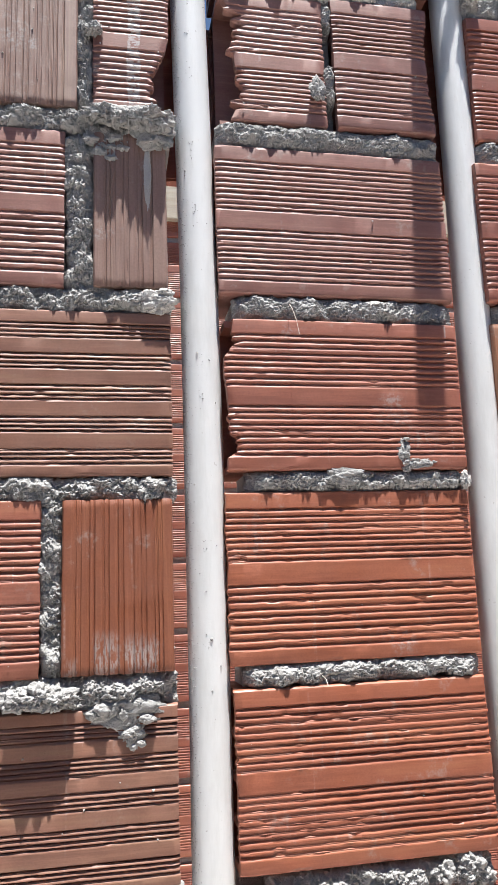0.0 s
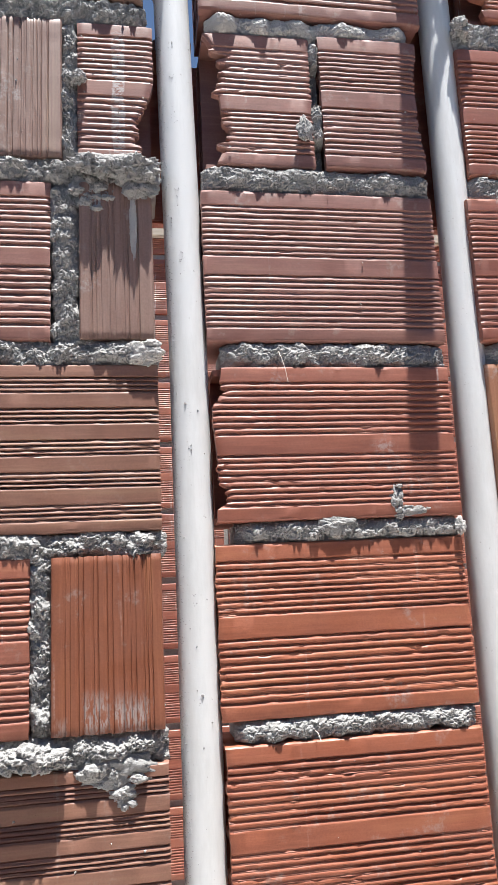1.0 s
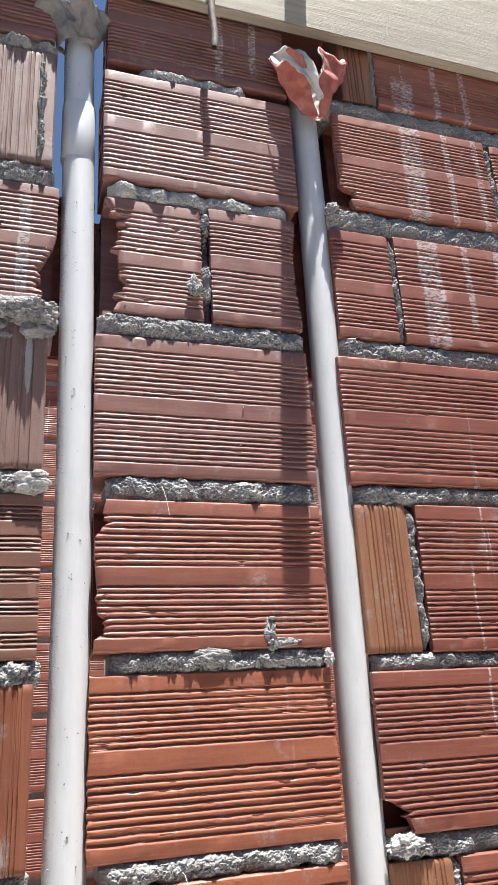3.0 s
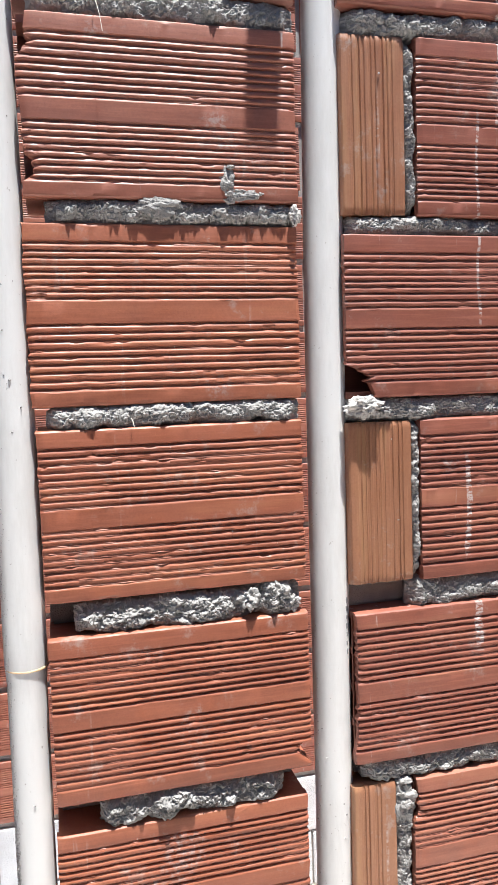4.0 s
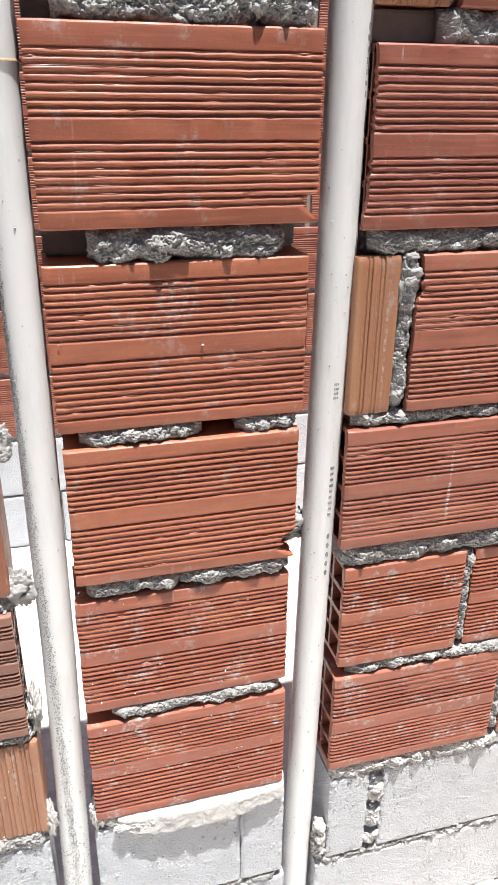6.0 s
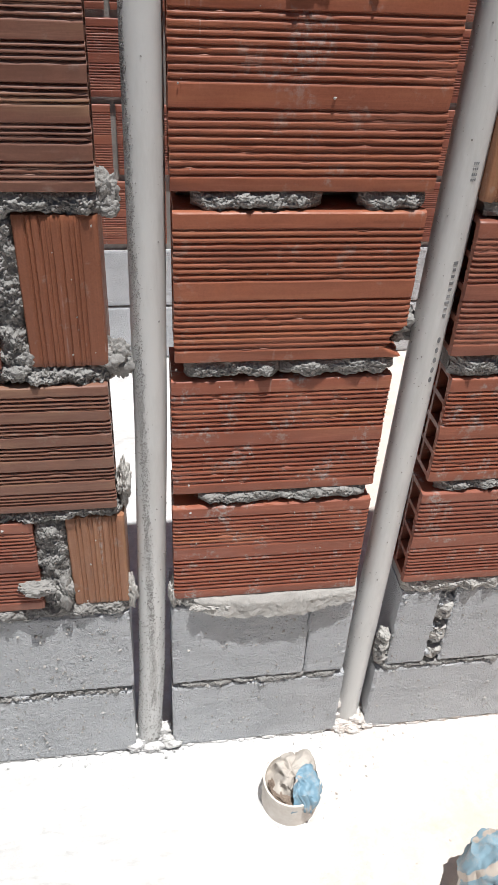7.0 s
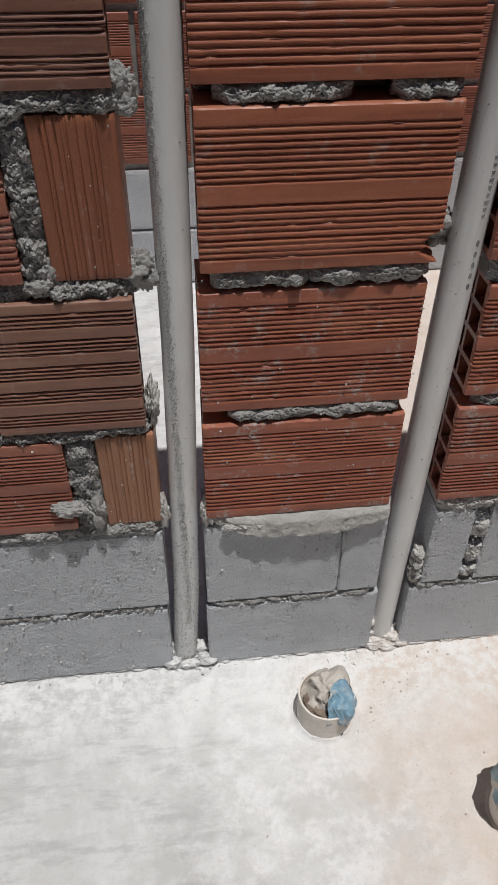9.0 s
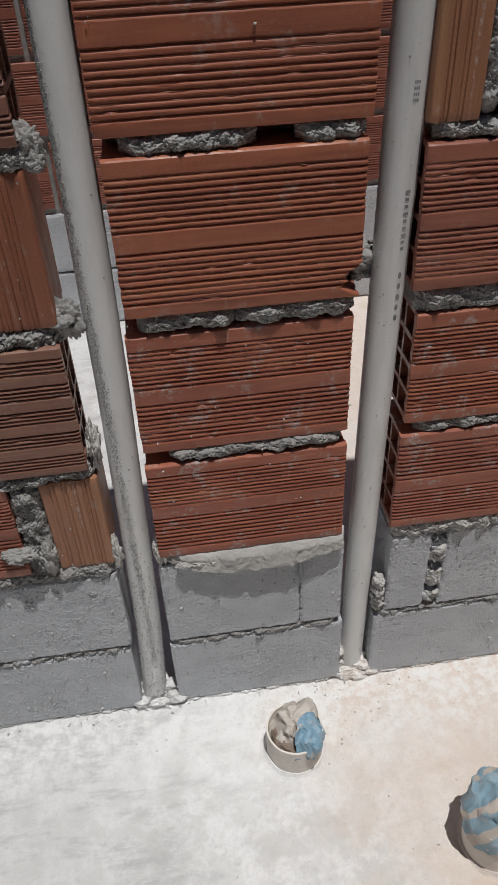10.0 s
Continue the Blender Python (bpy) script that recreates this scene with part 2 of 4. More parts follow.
def fbm(x, y, z, f, octaves=3):
    p = Vector((x * f, y * f, z * f))
    return noise.fractal(p, 1.0, 2.0, octaves, noise_basis="PERLIN_ORIGINAL")


DEPTH = 0.09
SHELL = 0.012


def groove_rows(h, style, rng):
    """The front profile of a brick: (v, y) from the bottom to the top, y growing into the wall."""
    rows = [(0.0, SHELL), (0.0, 0.005), (0.0007, 0.002), (0.0022, 0.0004), (0.0045, 0.0)]
    if style == "wide":
        bands, per = 5, 4
        edge, gap = 0.065 * h, 0.076 * h
        pitch = (h - 2 * edge - (bands - 1) * gap) / bands
        groups = [(edge + i * (pitch + gap), pitch, per) for i in range(bands)]
        depth, share = 0.0036, 0.46
    elif style == "upright":
        groups = []
        v = 0.012
        while v < h - 0.018:
            n = rng.choice((1, 2, 2, 3))
            wdt = min(n * 0.0055, h - 0.010 - v)
            groups.append((v, wdt, n))
            v += wdt + rng.uniform(0.002, 0.007)
        depth, share = 0.0020, 0.42
    else:
        top, mid = rng.uniform(0.015, 0.018), rng.uniform(0.016, 0.021)
        c = h * rng.uniform(0.47, 0.53)
        per = rng.choice((9, 9, 10))
        groups = [(top, c - mid / 2 - top, per), (c + mid / 2, h - top - c - mid / 2, per)]
        depth, share = 0.0027, 0.44
    for start, width, n in groups:
        p = width / n
        for i in range(n):
            a = start + i * p + p * 0.2 * rng.uniform(0.4, 1.2)
            b = a + p * share * rng.uniform(0.8, 1.15)
            d = depth * rng.uniform(0.7, 1.15)
            rows += [(a - 0.0024, 0.0), (a - 0.0013, 0.00035), (a - 0.0005, 0.0009), (a + 0.0004, 0.5 * d), (a + 0.0012, d), (b - 0.0005, d), (b + 0.0001, 0.0008), (b + 0.0007, 0.0001)]
    rows += [(h - 0.0045, 0.0), (h - 0.0022, 0.0004), (h - 0.0007, 0.002), (h, 0.005), (h, SHELL)]
    return rows


def brick_mesh(w, h, style="fine", seed=0, chips=(), material=None, cells=True, step=0.007, wear=1.0, hollow=(0.003, 0.003)):
    """A hollow clay brick: a ribbed front shell with worn, chipped ends and a core with open cells. Front at y = 0, base corner at the origin.
    chips: (end, centre, half height, depth), the end 0 for the low and 1 for the high one."""
    rng = random.Random(seed)
    upright = style == "upright"
    length, height = (h, w) if upright else (w, h)
    rows = groove_rows(height, style, rng)
    n = max(6, int(length / step))
    sx = [0.0, 0.004 / length, 0.010 / length] + [i / n for i in range(1, n)] + [1 - 0.010 / length, 1 - 0.004 / length, 1.0]
    sx = sorted(set(round(s, 5) for s in sx if 0 <= s <= 1))
    k = seed * 3.17

    def ends(v):
        lo = 0.0012 * (1 + fbm(k, 0, v, 160, 2)) * wear
        hi = 0.0012 * (1 + fbm(k, 9, v, 160, 2)) * wear
        for end, c, half, dep in chips:
            f = 1 - abs(v - c) / half
            if f > 0:
                bite = dep * min(1.0, f * 2.2) * (0.75 + 0.45 * fbm(k, 5, v, 120, 2))
                if end == 0:
                    lo += bite
                else:
                    hi += bite
        return lo, length - hi

    verts, faces = [], []

    def add(u, y, v):
        verts.append((v, y, u) if upright else (u, y, v))
        return len(verts) - 1

    grid, inner = [], []
    for v, y in rows:
        lo, hi = ends(v)
        line = []
        for s in sx:
            u = lo + s * (hi - lo)
            wob = fbm(u, k, v, 28, 2)
            crumb = max(0.0, fbm(u * 0.7, v * 1.3, k + 4, 110, 3) - 0.38)
            worn = min(1.0, max(0.0, (fbm(u * 0.5, k + 6, v, 16, 2) - 0.10) * 3.0)) if 0.001 < y < 0.0048 and 0.006 < v < height - 0.006 else 0.0
            yy = y * (1 - 0.5 * worn * min(1.0, wear)) + 0.00018 * fbm(u, k, v, 60, 3) + 0.0004 * fbm(u, k + 2, v, 7, 2)
            yy += crumb * (0.0012 if upright else 0.0024) * wear * (1.0 if y < 0.001 else -0.35)
            edge = min(u - lo, hi - u)
            if edge < 0.005 and y < 0.006:
                yy += (0.005 - edge) * 0.35
            vv = min(height, max(0.0, v + 0.00035 * wob))
            line.append(add(u, yy, vv))
        grid.append(line)
        inner.append((add(lo, SHELL, v), add(hi, SHELL, v)))
    for i in range(len(rows) - 1):
        for j in range(len(sx) - 1):
            faces.append((grid[i][j], grid[i][j + 1], grid[i + 1][j + 1], grid[i + 1][j]))
        a, b = inner[i], inner[i + 1]
        faces.append((a[0], grid[i][0], grid[i + 1][0], b[0]))
        faces.append((grid[i][-1], a[1], b[1], grid[i + 1][-1]))
        faces.append((a[1], a[0], b[0], b[1]))
    # core with cells open to both ends
    ys = (SHELL, 0.015, 0.046, 0.052, 0.082, DEPTH)
    webs = 4 if height > 0.12 else 2
    vs = [0.0]
    cell = (height - 0.008 * (webs + 1)) / webs
    for i in range(webs):
        vs += [0.008 + i * (cell + 0.008), 0.008 + i * (cell + 0.008) + cell]
    vs.append(height)
    for end, u0, into in ((0, hollow[0], 1), (1, length - hollow[1], -1)):
        deep = u0 + into * min(0.12, length * 0.4)
        for a in range(5):
            for b in range(len(vs) - 1):
                y0, y1, v0, v1 = ys[a], ys[a + 1], vs[b], vs[b + 1]
                q = [add(u0, y0, v0), add(u0, y1, v0), add(u0, y1, v1), add(u0, y0, v1)]
                if cells and a in (1, 3) and b % 2 == 1:
                    r = [add(deep, y0, v0), add(deep, y1, v0), add(deep, y1, v1), add(deep, y0, v1)]
                    for c in range(4):
                        d = (c + 1) % 4
                        faces.append((q[c], q[d], r[d], r[c]))
                    faces.append(tuple(r))
                else:
                    faces.append(tuple(q) if end else tuple(reversed(q)))
    c = [add(u, y, v) for v in (0.0, height) for y in (SHELL, DEPTH) for u in (hollow[0], length - hollow[1])]
    faces += [(c[2], c[3], c[1], c[0]), (c[4], c[5], c[7], c[6]), (c[3], c[2], c[6], c[7])]
    # where an end is broken open, the outer plates of the core still stand
    for end, deep in ((0, hollow[0]), (1, hollow[1])):
        if deep > 0.004:
            u0, u1 = (0.004, deep) if end == 0 else (length - deep, length - 0.004)
            for y0, y1, v0, v1 in ((0.080, DEPTH, 0.0, height), (0.014, 0.080, 0.0, 0.008), (0.014, 0.080, height - 0.008, height), (0.046, 0.052, 0.008, height - 0.008)):
                q = [add(u, y, v) for v in (v0, v1) for y in (y0, y1) for u in (u0, u1)]
                for f in ((0, 1, 5, 4), (3, 2, 6, 7), (2, 0, 4, 6), (1, 3, 7, 5), (0, 2, 3, 1), (4, 5, 7, 6)):
                    faces.append(tuple(q[i] for i in f))
    if upright:
        faces = [tuple(reversed(f)) for f in faces]
    return mesh_of("brick", verts, faces, material or CLAY, smooth=14)


def bead_mesh(length, width, out=0.007, seed=0, material=None, step=0.00095, gaps=(), ragged=1.0, sag=0.0, upright=False):
    """Squeezed-out mortar along a joint, crumbly and uneven. It runs along x from the origin, or along z if upright; y = 0 is the wall's face.
    gaps: (centre, half length) where the mortar lies far back."""
    nu, nv = max(8, int(length / step)), max(9, int((width + 0.012) / step))
    k = seed * 5.31
    verts, faces = [], []
    for i in range(nu + 1):
        u = length * i / nu
        low = -0.5 * width - 0.001 + 0.005 * ragged * fbm(u, k, 0, 45, 3) - sag * max(0.0, fbm(u, k, 7, 30, 3)) ** 1.5 * 0.03
        top = 0.5 * width + 0.001 + 0.0035 * ragged * fbm(u, k, 3, 45, 3)
        tap = min(1.0, (u + 0.001) / 0.016, (length - u + 0.001) / 0.016)
        tap = max(0.0, tap) ** 0.5
        pinch = 0.62 + 0.38 * min(1.0, tap * (1 + 0.4 * fbm(u, k, 15, 80, 2)))
        mid = 0.0016 * ragged * fbm(u, k, 19, 16, 2)
        low, top = low * pinch + mid, top * pinch + mid
        back = 0.0
        for c, half in gaps:
            back = max(back, min(1.0, max(0.0, (half - abs(u - c)) / 0.006)))
        swell = 0.0005 + max(-0.15, 0.1 + 0.9 * fbm(u, k, 11, 24, 3)) * out
        for j in range(nv + 1):
            s = j / nv
            v = low + (top - low) * s
            dome = max(0.0, math.sin(math.pi * s)) ** 0.3
            grain = noise.noise(Vector((u * 440 + 2 * fbm(u, k, v, 150, 1), k, v * 440)), noise_basis="VORONOI_F1") * 0.5 + 0.5
            crumb = ragged * (0.0050 * fbm(u, k + 1, v, 55, 3) + 0.0016 * fbm(u, k + 4, v, 210, 2) + 0.0021 * max(-0.6, 0.5 - 2.2 * grain * grain))
            y = 0.020 - (0.018 + swell) * dome * tap - crumb * dome + 0.022 * back
            du = 0.0012 * ragged * fbm(u, v, k + 2, 220, 2)
            dv = 0.0012 * ragged * fbm(u, v, k + 8, 220, 2)
            verts.append((v + dv, y, u + du) if upright else (u + du, y, v + dv))
    for i in range(nu):
        for j in range(nv):
            a = i * (nv + 1) + j
            q = (a, a + nv + 1, a + nv + 2, a + 1)
            faces.append(tuple(reversed(q)) if upright else q)
    # a plain body behind, that fills the joint back to the rear face
    e, f, lo, hi = 0.004, length - 0.004, -0.5 * width, 0.5 * width
    o = len(verts)
    for y in (0.024, DEPTH - 0.004):
        for u, v in ((e, lo), (f, lo), (f, hi), (e, hi)):
            verts.append((v, y, u) if upright else (u, y, v))
    box = [(0, 1, 2, 3), (5, 4, 7, 6), (1, 0, 4, 5), (2, 1, 5, 6), (3, 2, 6, 7), (0, 3, 7, 4)]
    for q in box:
        q = tuple(o + c for c in q)
        faces.append(tuple(reversed(q)) if upright else q)
    return mesh_of("mortar", verts, faces, material or MORTAR, smooth=80)


def lump_mesh(r, seed=0, material=None, rough=0.45, level=4):
    """An irregular crumbly lump with half sizes r."""
    bm = bmesh.new()
    bmesh.ops.create_icosphere(bm, subdivisions=level, radius=1.0)
    k = seed * 2.7
    size = max(r)
    for v in bm.verts:
        p = v.co.copy()
        d = 1 + rough * fbm(p.x + k, p.y, p.z, 1.5, 3) + rough * 0.40 * fbm(p.x, p.y + k, p.z, 4.0, 2)
        grain = 300 * size
        q = Vector((p.x * r[0], p.y * r[1], p.z * r[2])) / size
        d += rough * 0.22 * fbm(q.x, q.y, q.z + k, 9.0, 2)
        cell = 0.5 + 0.5 * noise.noise(Vector((q.x * grain + k, q.y * grain, q.z * grain)), noise_basis="VORONOI_F1")
        d += 0.12 * max(-0.6, 0.42 - 1.9 * cell * cell)
        v.co = Vector((p.x * r[0], p.y * r[1], p.z * r[2])) * d
    me = bpy.data.meshes.new("lump")
    bm.to_mesh(me)
    bm.free()
    me.materials.append(material or MORTAR)
    me.polygons.foreach_set("use_smooth", [True] * len(me.polygons))
    me.set_sharp_from_angle(angle=radians(80))
    return me


def block_mesh(w, h, d=0.09, seed=0, material=None, fine=0.005):
    """A concrete block with worn arrises and slightly uneven faces."""
    nx, nz = max(3, int(w / fine)), max(3, int(h / fine))
    k = seed * 4.4
    verts, faces = [], []

    def sheet(fn, nu, nv):
        o = len(verts)
        for i in range(nu + 1):
            for j in range(nv + 1):
                verts.append(fn(i / nu, j / nv))
        for i in range(nu):
            for j in range(nv):
                a = o + i * (nv + 1) + j
                faces.append((a, a + nv + 1, a + nv + 2, a + 1))

    def front(s, t):
        x, z = s * w, t * h
        e = min(x, w - x, z, h - z)
        y = 0.0006 * fbm(x, k, z, 30, 2) + 0.0024 * max(0.0, fbm(x, k, z, 190, 2) - 0.30) - 0.0030 * max(0.0, fbm(x, k + 7, z, 95, 3) - 0.45) + max(0.0, 0.004 - e) * (0.8 + 0.8 * fbm(x, k, z, 90, 2))
        return (x, y, z)

    sheet(front, nx, nz)
    sheet(lambda s, t: (w, front(1, t)[1] + s * (d - front(1, t)[1]), t * h), 2, nz)
    sheet(lambda s, t: (0, d + s * (front(0, t)[1] - d), t * h), 2, nz)
    sheet(lambda s, t: (s * w, front(s, 1)[1] + t * (d - front(s, 1)[1]), h), nx, 2)
    sheet(lambda s, t: (s * w, d + t * (front(s, 0)[1] - d), 0), nx, 2)
    sheet(lambda s, t: (w - s * w, d, t * h), 1, 1)
    return mesh_of("concrete_block", verts, faces, material or BLOCK, smooth=40)


def box_mesh(name, size, material, bevel=0.002, cuts=0):
    bm = bmesh.new()
    bmesh.ops.create_cube(bm, size=1.0)
    for v in bm.verts:
        v.co = Vector((v.co.x * size[0], v.co.y * size[1], v.co.z * size[2]))
    if bevel:
        bmesh.ops.bevel(bm, geom=bm.edges[:], offset=bevel, segments=2, affect="EDGES")
    me = bpy.data.meshes.new(name)
    bm.to_mesh(me)
    bm.free()
    me.materials.append(material)
    return me


def tube_mesh(name, path, radius, material, sides=32, wall=0.0, wobble=0.0):
    """A round tube along a list of points; wall > 0 makes it hollow and open at the end."""
    verts, faces = [], []
    rings = []
    pts = [Vector(p) for p in path]

    def ring(c, r):
        o = len(verts)
        for s in range(sides):
            a = 2 * math.pi * s / sides
            rr = r * (1 + wobble * fbm(math.cos(a), math.sin(a), c.z, 3, 2))
            verts.append((c.x + rr * math.cos(a), c.y + rr * math.sin(a), c.z))
        return o

    radii = radius if isinstance(radius, (list, tuple)) else [radius] * len(pts)
    for c, r in zip(pts, radii):
        rings.append(ring(c, r))
    if wall:
        rings.append(ring(pts[-1], radii[-1] - wall))
        rings.append(ring(pts[-1] - Vector((0, 0, min(0.06, abs(pts[-1].z - pts[0].z) * 0.9))), radii[-1] - wall))
    for a, b in zip(rings, rings[1:]):
        for s in range(sides):
            t = (s + 1) % sides
            faces.append((a + s, a + t, b + t, b + s))
    faces.append(tuple(rings[-1] + s for s in range(sides)))
    return mesh_of(name, verts, faces, material, smooth=40)

# ---- ground ----
def ground():
    def axis(lo, hi, fine0, fine1, step):
        a = [lo, -60, -20, -8, -4, -2.6]
        n = int((fine1 - fine0) / step)
        a += [fine0 + (fine1 - fine0) * i / n for i in range(n + 1)]
        a += [2.6, 4, 8, 20, 60, hi]
        return sorted(set(a))

    xs, ys = axis(-2500, 2500, -1.2, 1.6, 0.03), axis(-2500, 2500, -1.5, 1.6, 0.03)
    verts, faces = [], []
    for x in xs:
        for y in ys:
            near = abs(x) < 2 and abs(y) < 2
            verts.append((x, y, -0.004 + (0.0035 * fbm(x, y, 0, 6, 3) + 0.0012 * fbm(x, y, 4, 30, 2) if near else 0.0)))
    m = len(ys)
    for i in range(len(xs) - 1):
        for j in range(m - 1):
            a = i * m + j
            faces.append((a, a + m, a + m + 1, a + 1))
    return tagged(new("ground", mesh_of("ground", verts, faces, FLOOR, smooth=60)), "pale rough cement floor with tan stains and dust", "floor", kind="structure")


ground()

# ---- the wall: two wider stretches and a pier between two pipe slots ----
wall_left = thing("wall_1", "unplastered hollow clay brick wall on grey concrete blocks", "wall", kind="structure")
pier = thing("wall_2", "narrow pier of stacked hollow orange clay bricks", "wall", kind="structure")
wall_right = thing("wall_3", "unplastered red hollow brick wall with cement runs", "wall", kind="structure")
SEED = [10]


def put_brick(wall, x0, x1, z0, z1, style="fine", mat=None, chips=(), y=0.0, wear=1.0, tilt=0.0):
    SEED[0] += 1
    w, h = x1 - x0, z1 - z0
    hollow = tuple(max([0.003] + [c[3] + 0.012 for c in chips if c[0] == end and c[3] > 0.011]) for end in (0, 1))
    ob = part("brick", brick_mesh(w, h, style, SEED[0], chips, mat, cells=style != "upright", wear=wear, hollow=hollow), wall, at=(x0, y + 0.0015 * ((SEED[0] * 7) % 5 - 2), z0))
    ob.rotation_euler[1] = radians(tilt)
    return ob


def joint(wall, x0, x1, z0, z1, out=0.006, gaps=(), mat=None, sag=0.3, ragged=1.0, y=0.0):
    SEED[0] += 1
    part("mortar_joint", bead_mesh(x1 - x0, z1 - z0, out, SEED[0], mat, gaps=gaps, sag=sag, ragged=ragged), wall, at=(x0, y, (z0 + z1) / 2))


def upjoint(wall, x0, x1, z0, z1, out=0.004, gaps=(), mat=None, y=0.0, ragged=1.0):
    SEED[0] += 1
    part("mortar_joint", bead_mesh(z1 - z0, x1 - x0, out, SEED[0], mat, gaps=gaps, ragged=ragged, upright=True), wall, at=((x0 + x1) / 2, y, z0))


def lump(wall, x, y, z, r, mat=None, rough=0.45, level=5):
    SEED[0] += 1
    part("mortar_lump", lump_mesh(r, SEED[0], mat, rough, level), wall, at=(x, y, z))


def cluster(wall, x, y, z, spread, n, size, mat=None):
    """A patch of slopped mortar made of several small lumps grown together."""
    rng = random.Random(int(abs(x) * 9000 + z * 700))
    lump(wall, x, y + size * 0.5, z, (1.5 * spread[0] + size, size * 0.9, 1.3 * spread[1] + size * 0.9), mat, 0.4, 5)
    for _ in range(n):
        r = size * rng.uniform(0.55, 1.15)
        lump(wall, x + max(-1.6, min(1.6, rng.gauss(0, 1))) * spread[0], y + rng.uniform(-0.3, 0.5) * r, z + max(-1.6, min(1.6, rng.gauss(0, 1))) * spread[1], (r * rng.uniform(0.9, 1.5), r * 0.8, r * rng.uniform(0.6, 1.0)), mat, 0.3, 4)


# courses of the pier, from the base up: x0, x1, z0, z1, chips
PIER = [
    (-0.007, 0.279, 0.392, 0.574, ()),
    (-0.006, 0.279, 0.596, 0.778, ()),
    (-0.001, 0.284, 0.805, 0.990, ((1, 0.022, 0.02, 0.026),)),
    (-0.003, 0.289, 1.010, 1.199, ()),
    (0.000, 0.2945, 1.234, 1.421, ((1, 0.020, 0.012, 0.02),)),
    (-0.001, 0.295, 1.459, 1.645, ()),
    (-0.004, 0.2965, 1.669, 1.861, ()),
    (0.000, 0.297, 1.885, 2.069, ((0, 0.166, 0.03, 0.016), (0, 0.06, 0.05, 0.006), (0, 0.03, 0.015, 0.010))),
    (-0.003, 0.300, 2.101, 2.299, ()),
    (0.003, 0.309, 2.552, 2.757, ()),
    (0.008, 0.308, 2.779, 2.965, ()),
]
for x0, x1, z0, z1, chips in PIER:
    put_brick(pier, x0, x1, z0, z1, "fine", CLAY_PINK if z0 > 2.0 else CLAY_RED if z0 > 1.88 else CLAY_DUSTY_BOUNCE if z0 < 0.7 else CLAY, chips, wear=1.7 if 1.4 < z0 < 1.7 else 0.9)
put_brick(pier, 0.004, 0.150, 2.334, 2.525, "fine", CLAY_PINK, ((0, 0.10, 0.10, 0.022), (0, 0.03, 0.06, 0.018), (0, 0.14, 0.03, 0.012)), wear=1.5)
put_brick(pier, 0.160, 0.298, 2.334, 2.527, "fine", CLAY_PINK, ((1, 0.10, 0.07, 0.008),))
upjoint(pier, 0.148, 0.162, 2.336, 2.525, 0.001, gaps=((0.12, 0.03), (0.02, 0.02)))
joint(pier, -0.002, 0.285, 0.368, 0.396, 0.004, mat=MORTAR_PALE, sag=1.2, ragged=0.5)
joint(pier, 0.030, 0.272, 0.576, 0.598, 0.004)
joint(pier, 0.012, 0.132, 0.780, 0.806, 0.004)
joint(pier, 0.130, 0.280, 0.780, 0.807, 0.004)
joint(pier, 0.020, 0.165, 0.989, 1.011, 0.006)
joint(pier, 0.205, 0.282, 0.989, 1.011, 0.004)
joint(pier, 0.046, 0.262, 1.198, 1.234, 0.005, ragged=1.3)
joint(pier, 0.030, 0.228, 1.420, 1.456, 0.005, ragged=1.3)
joint(pier, 0.220, 0.287, 1.420, 1.460, 0.008, ragged=1.5)
for x, z, r in ((0.226, 1.442, 0.012), (0.262, 1.446, 0.012), (0.276, 1.432, 0.009)):
    lump(pier, x, 0.004, z, (r, r * 0.7, r), MORTAR, 0.55)
joint(pier, 0.012, 0.294, 1.644, 1.670, 0.003)
joint(pier, 0.022, 0.296, 1.860, 1.886, 0.003)
joint(pier, 0.014, 0.300, 2.068, 2.102, 0.006)
joint(pier, 0.000, 0.300, 2.298, 2.335, 0.006)
joint(pier, 0.012, 0.292, 2.524, 2.553, 0.014, mat=MORTAR_PALE, ragged=0.7)
joint(pier, 0.060, 0.235, 2.755, 2.781, 0.016, mat=MORTAR_PALE, ragged=0.8)

for x0, x1, z0, z1 in ((0.004, 0.290, 1.422, 1.458), (0.002, 0.286, 1.200, 1.233), (0.004, 0.282, 0.991, 1.009), (0.004, 0.276, 0.780, 0.804), (0.006, 0.274, 0.576, 0.595)):
    part("mortar_fill", box_mesh("mortar_fill", (x1 - x0, 0.030, z1 - z0), MORTAR, 0.003), pier, at=((x0 + x1) / 2, 0.066, (z0 + z1) / 2))

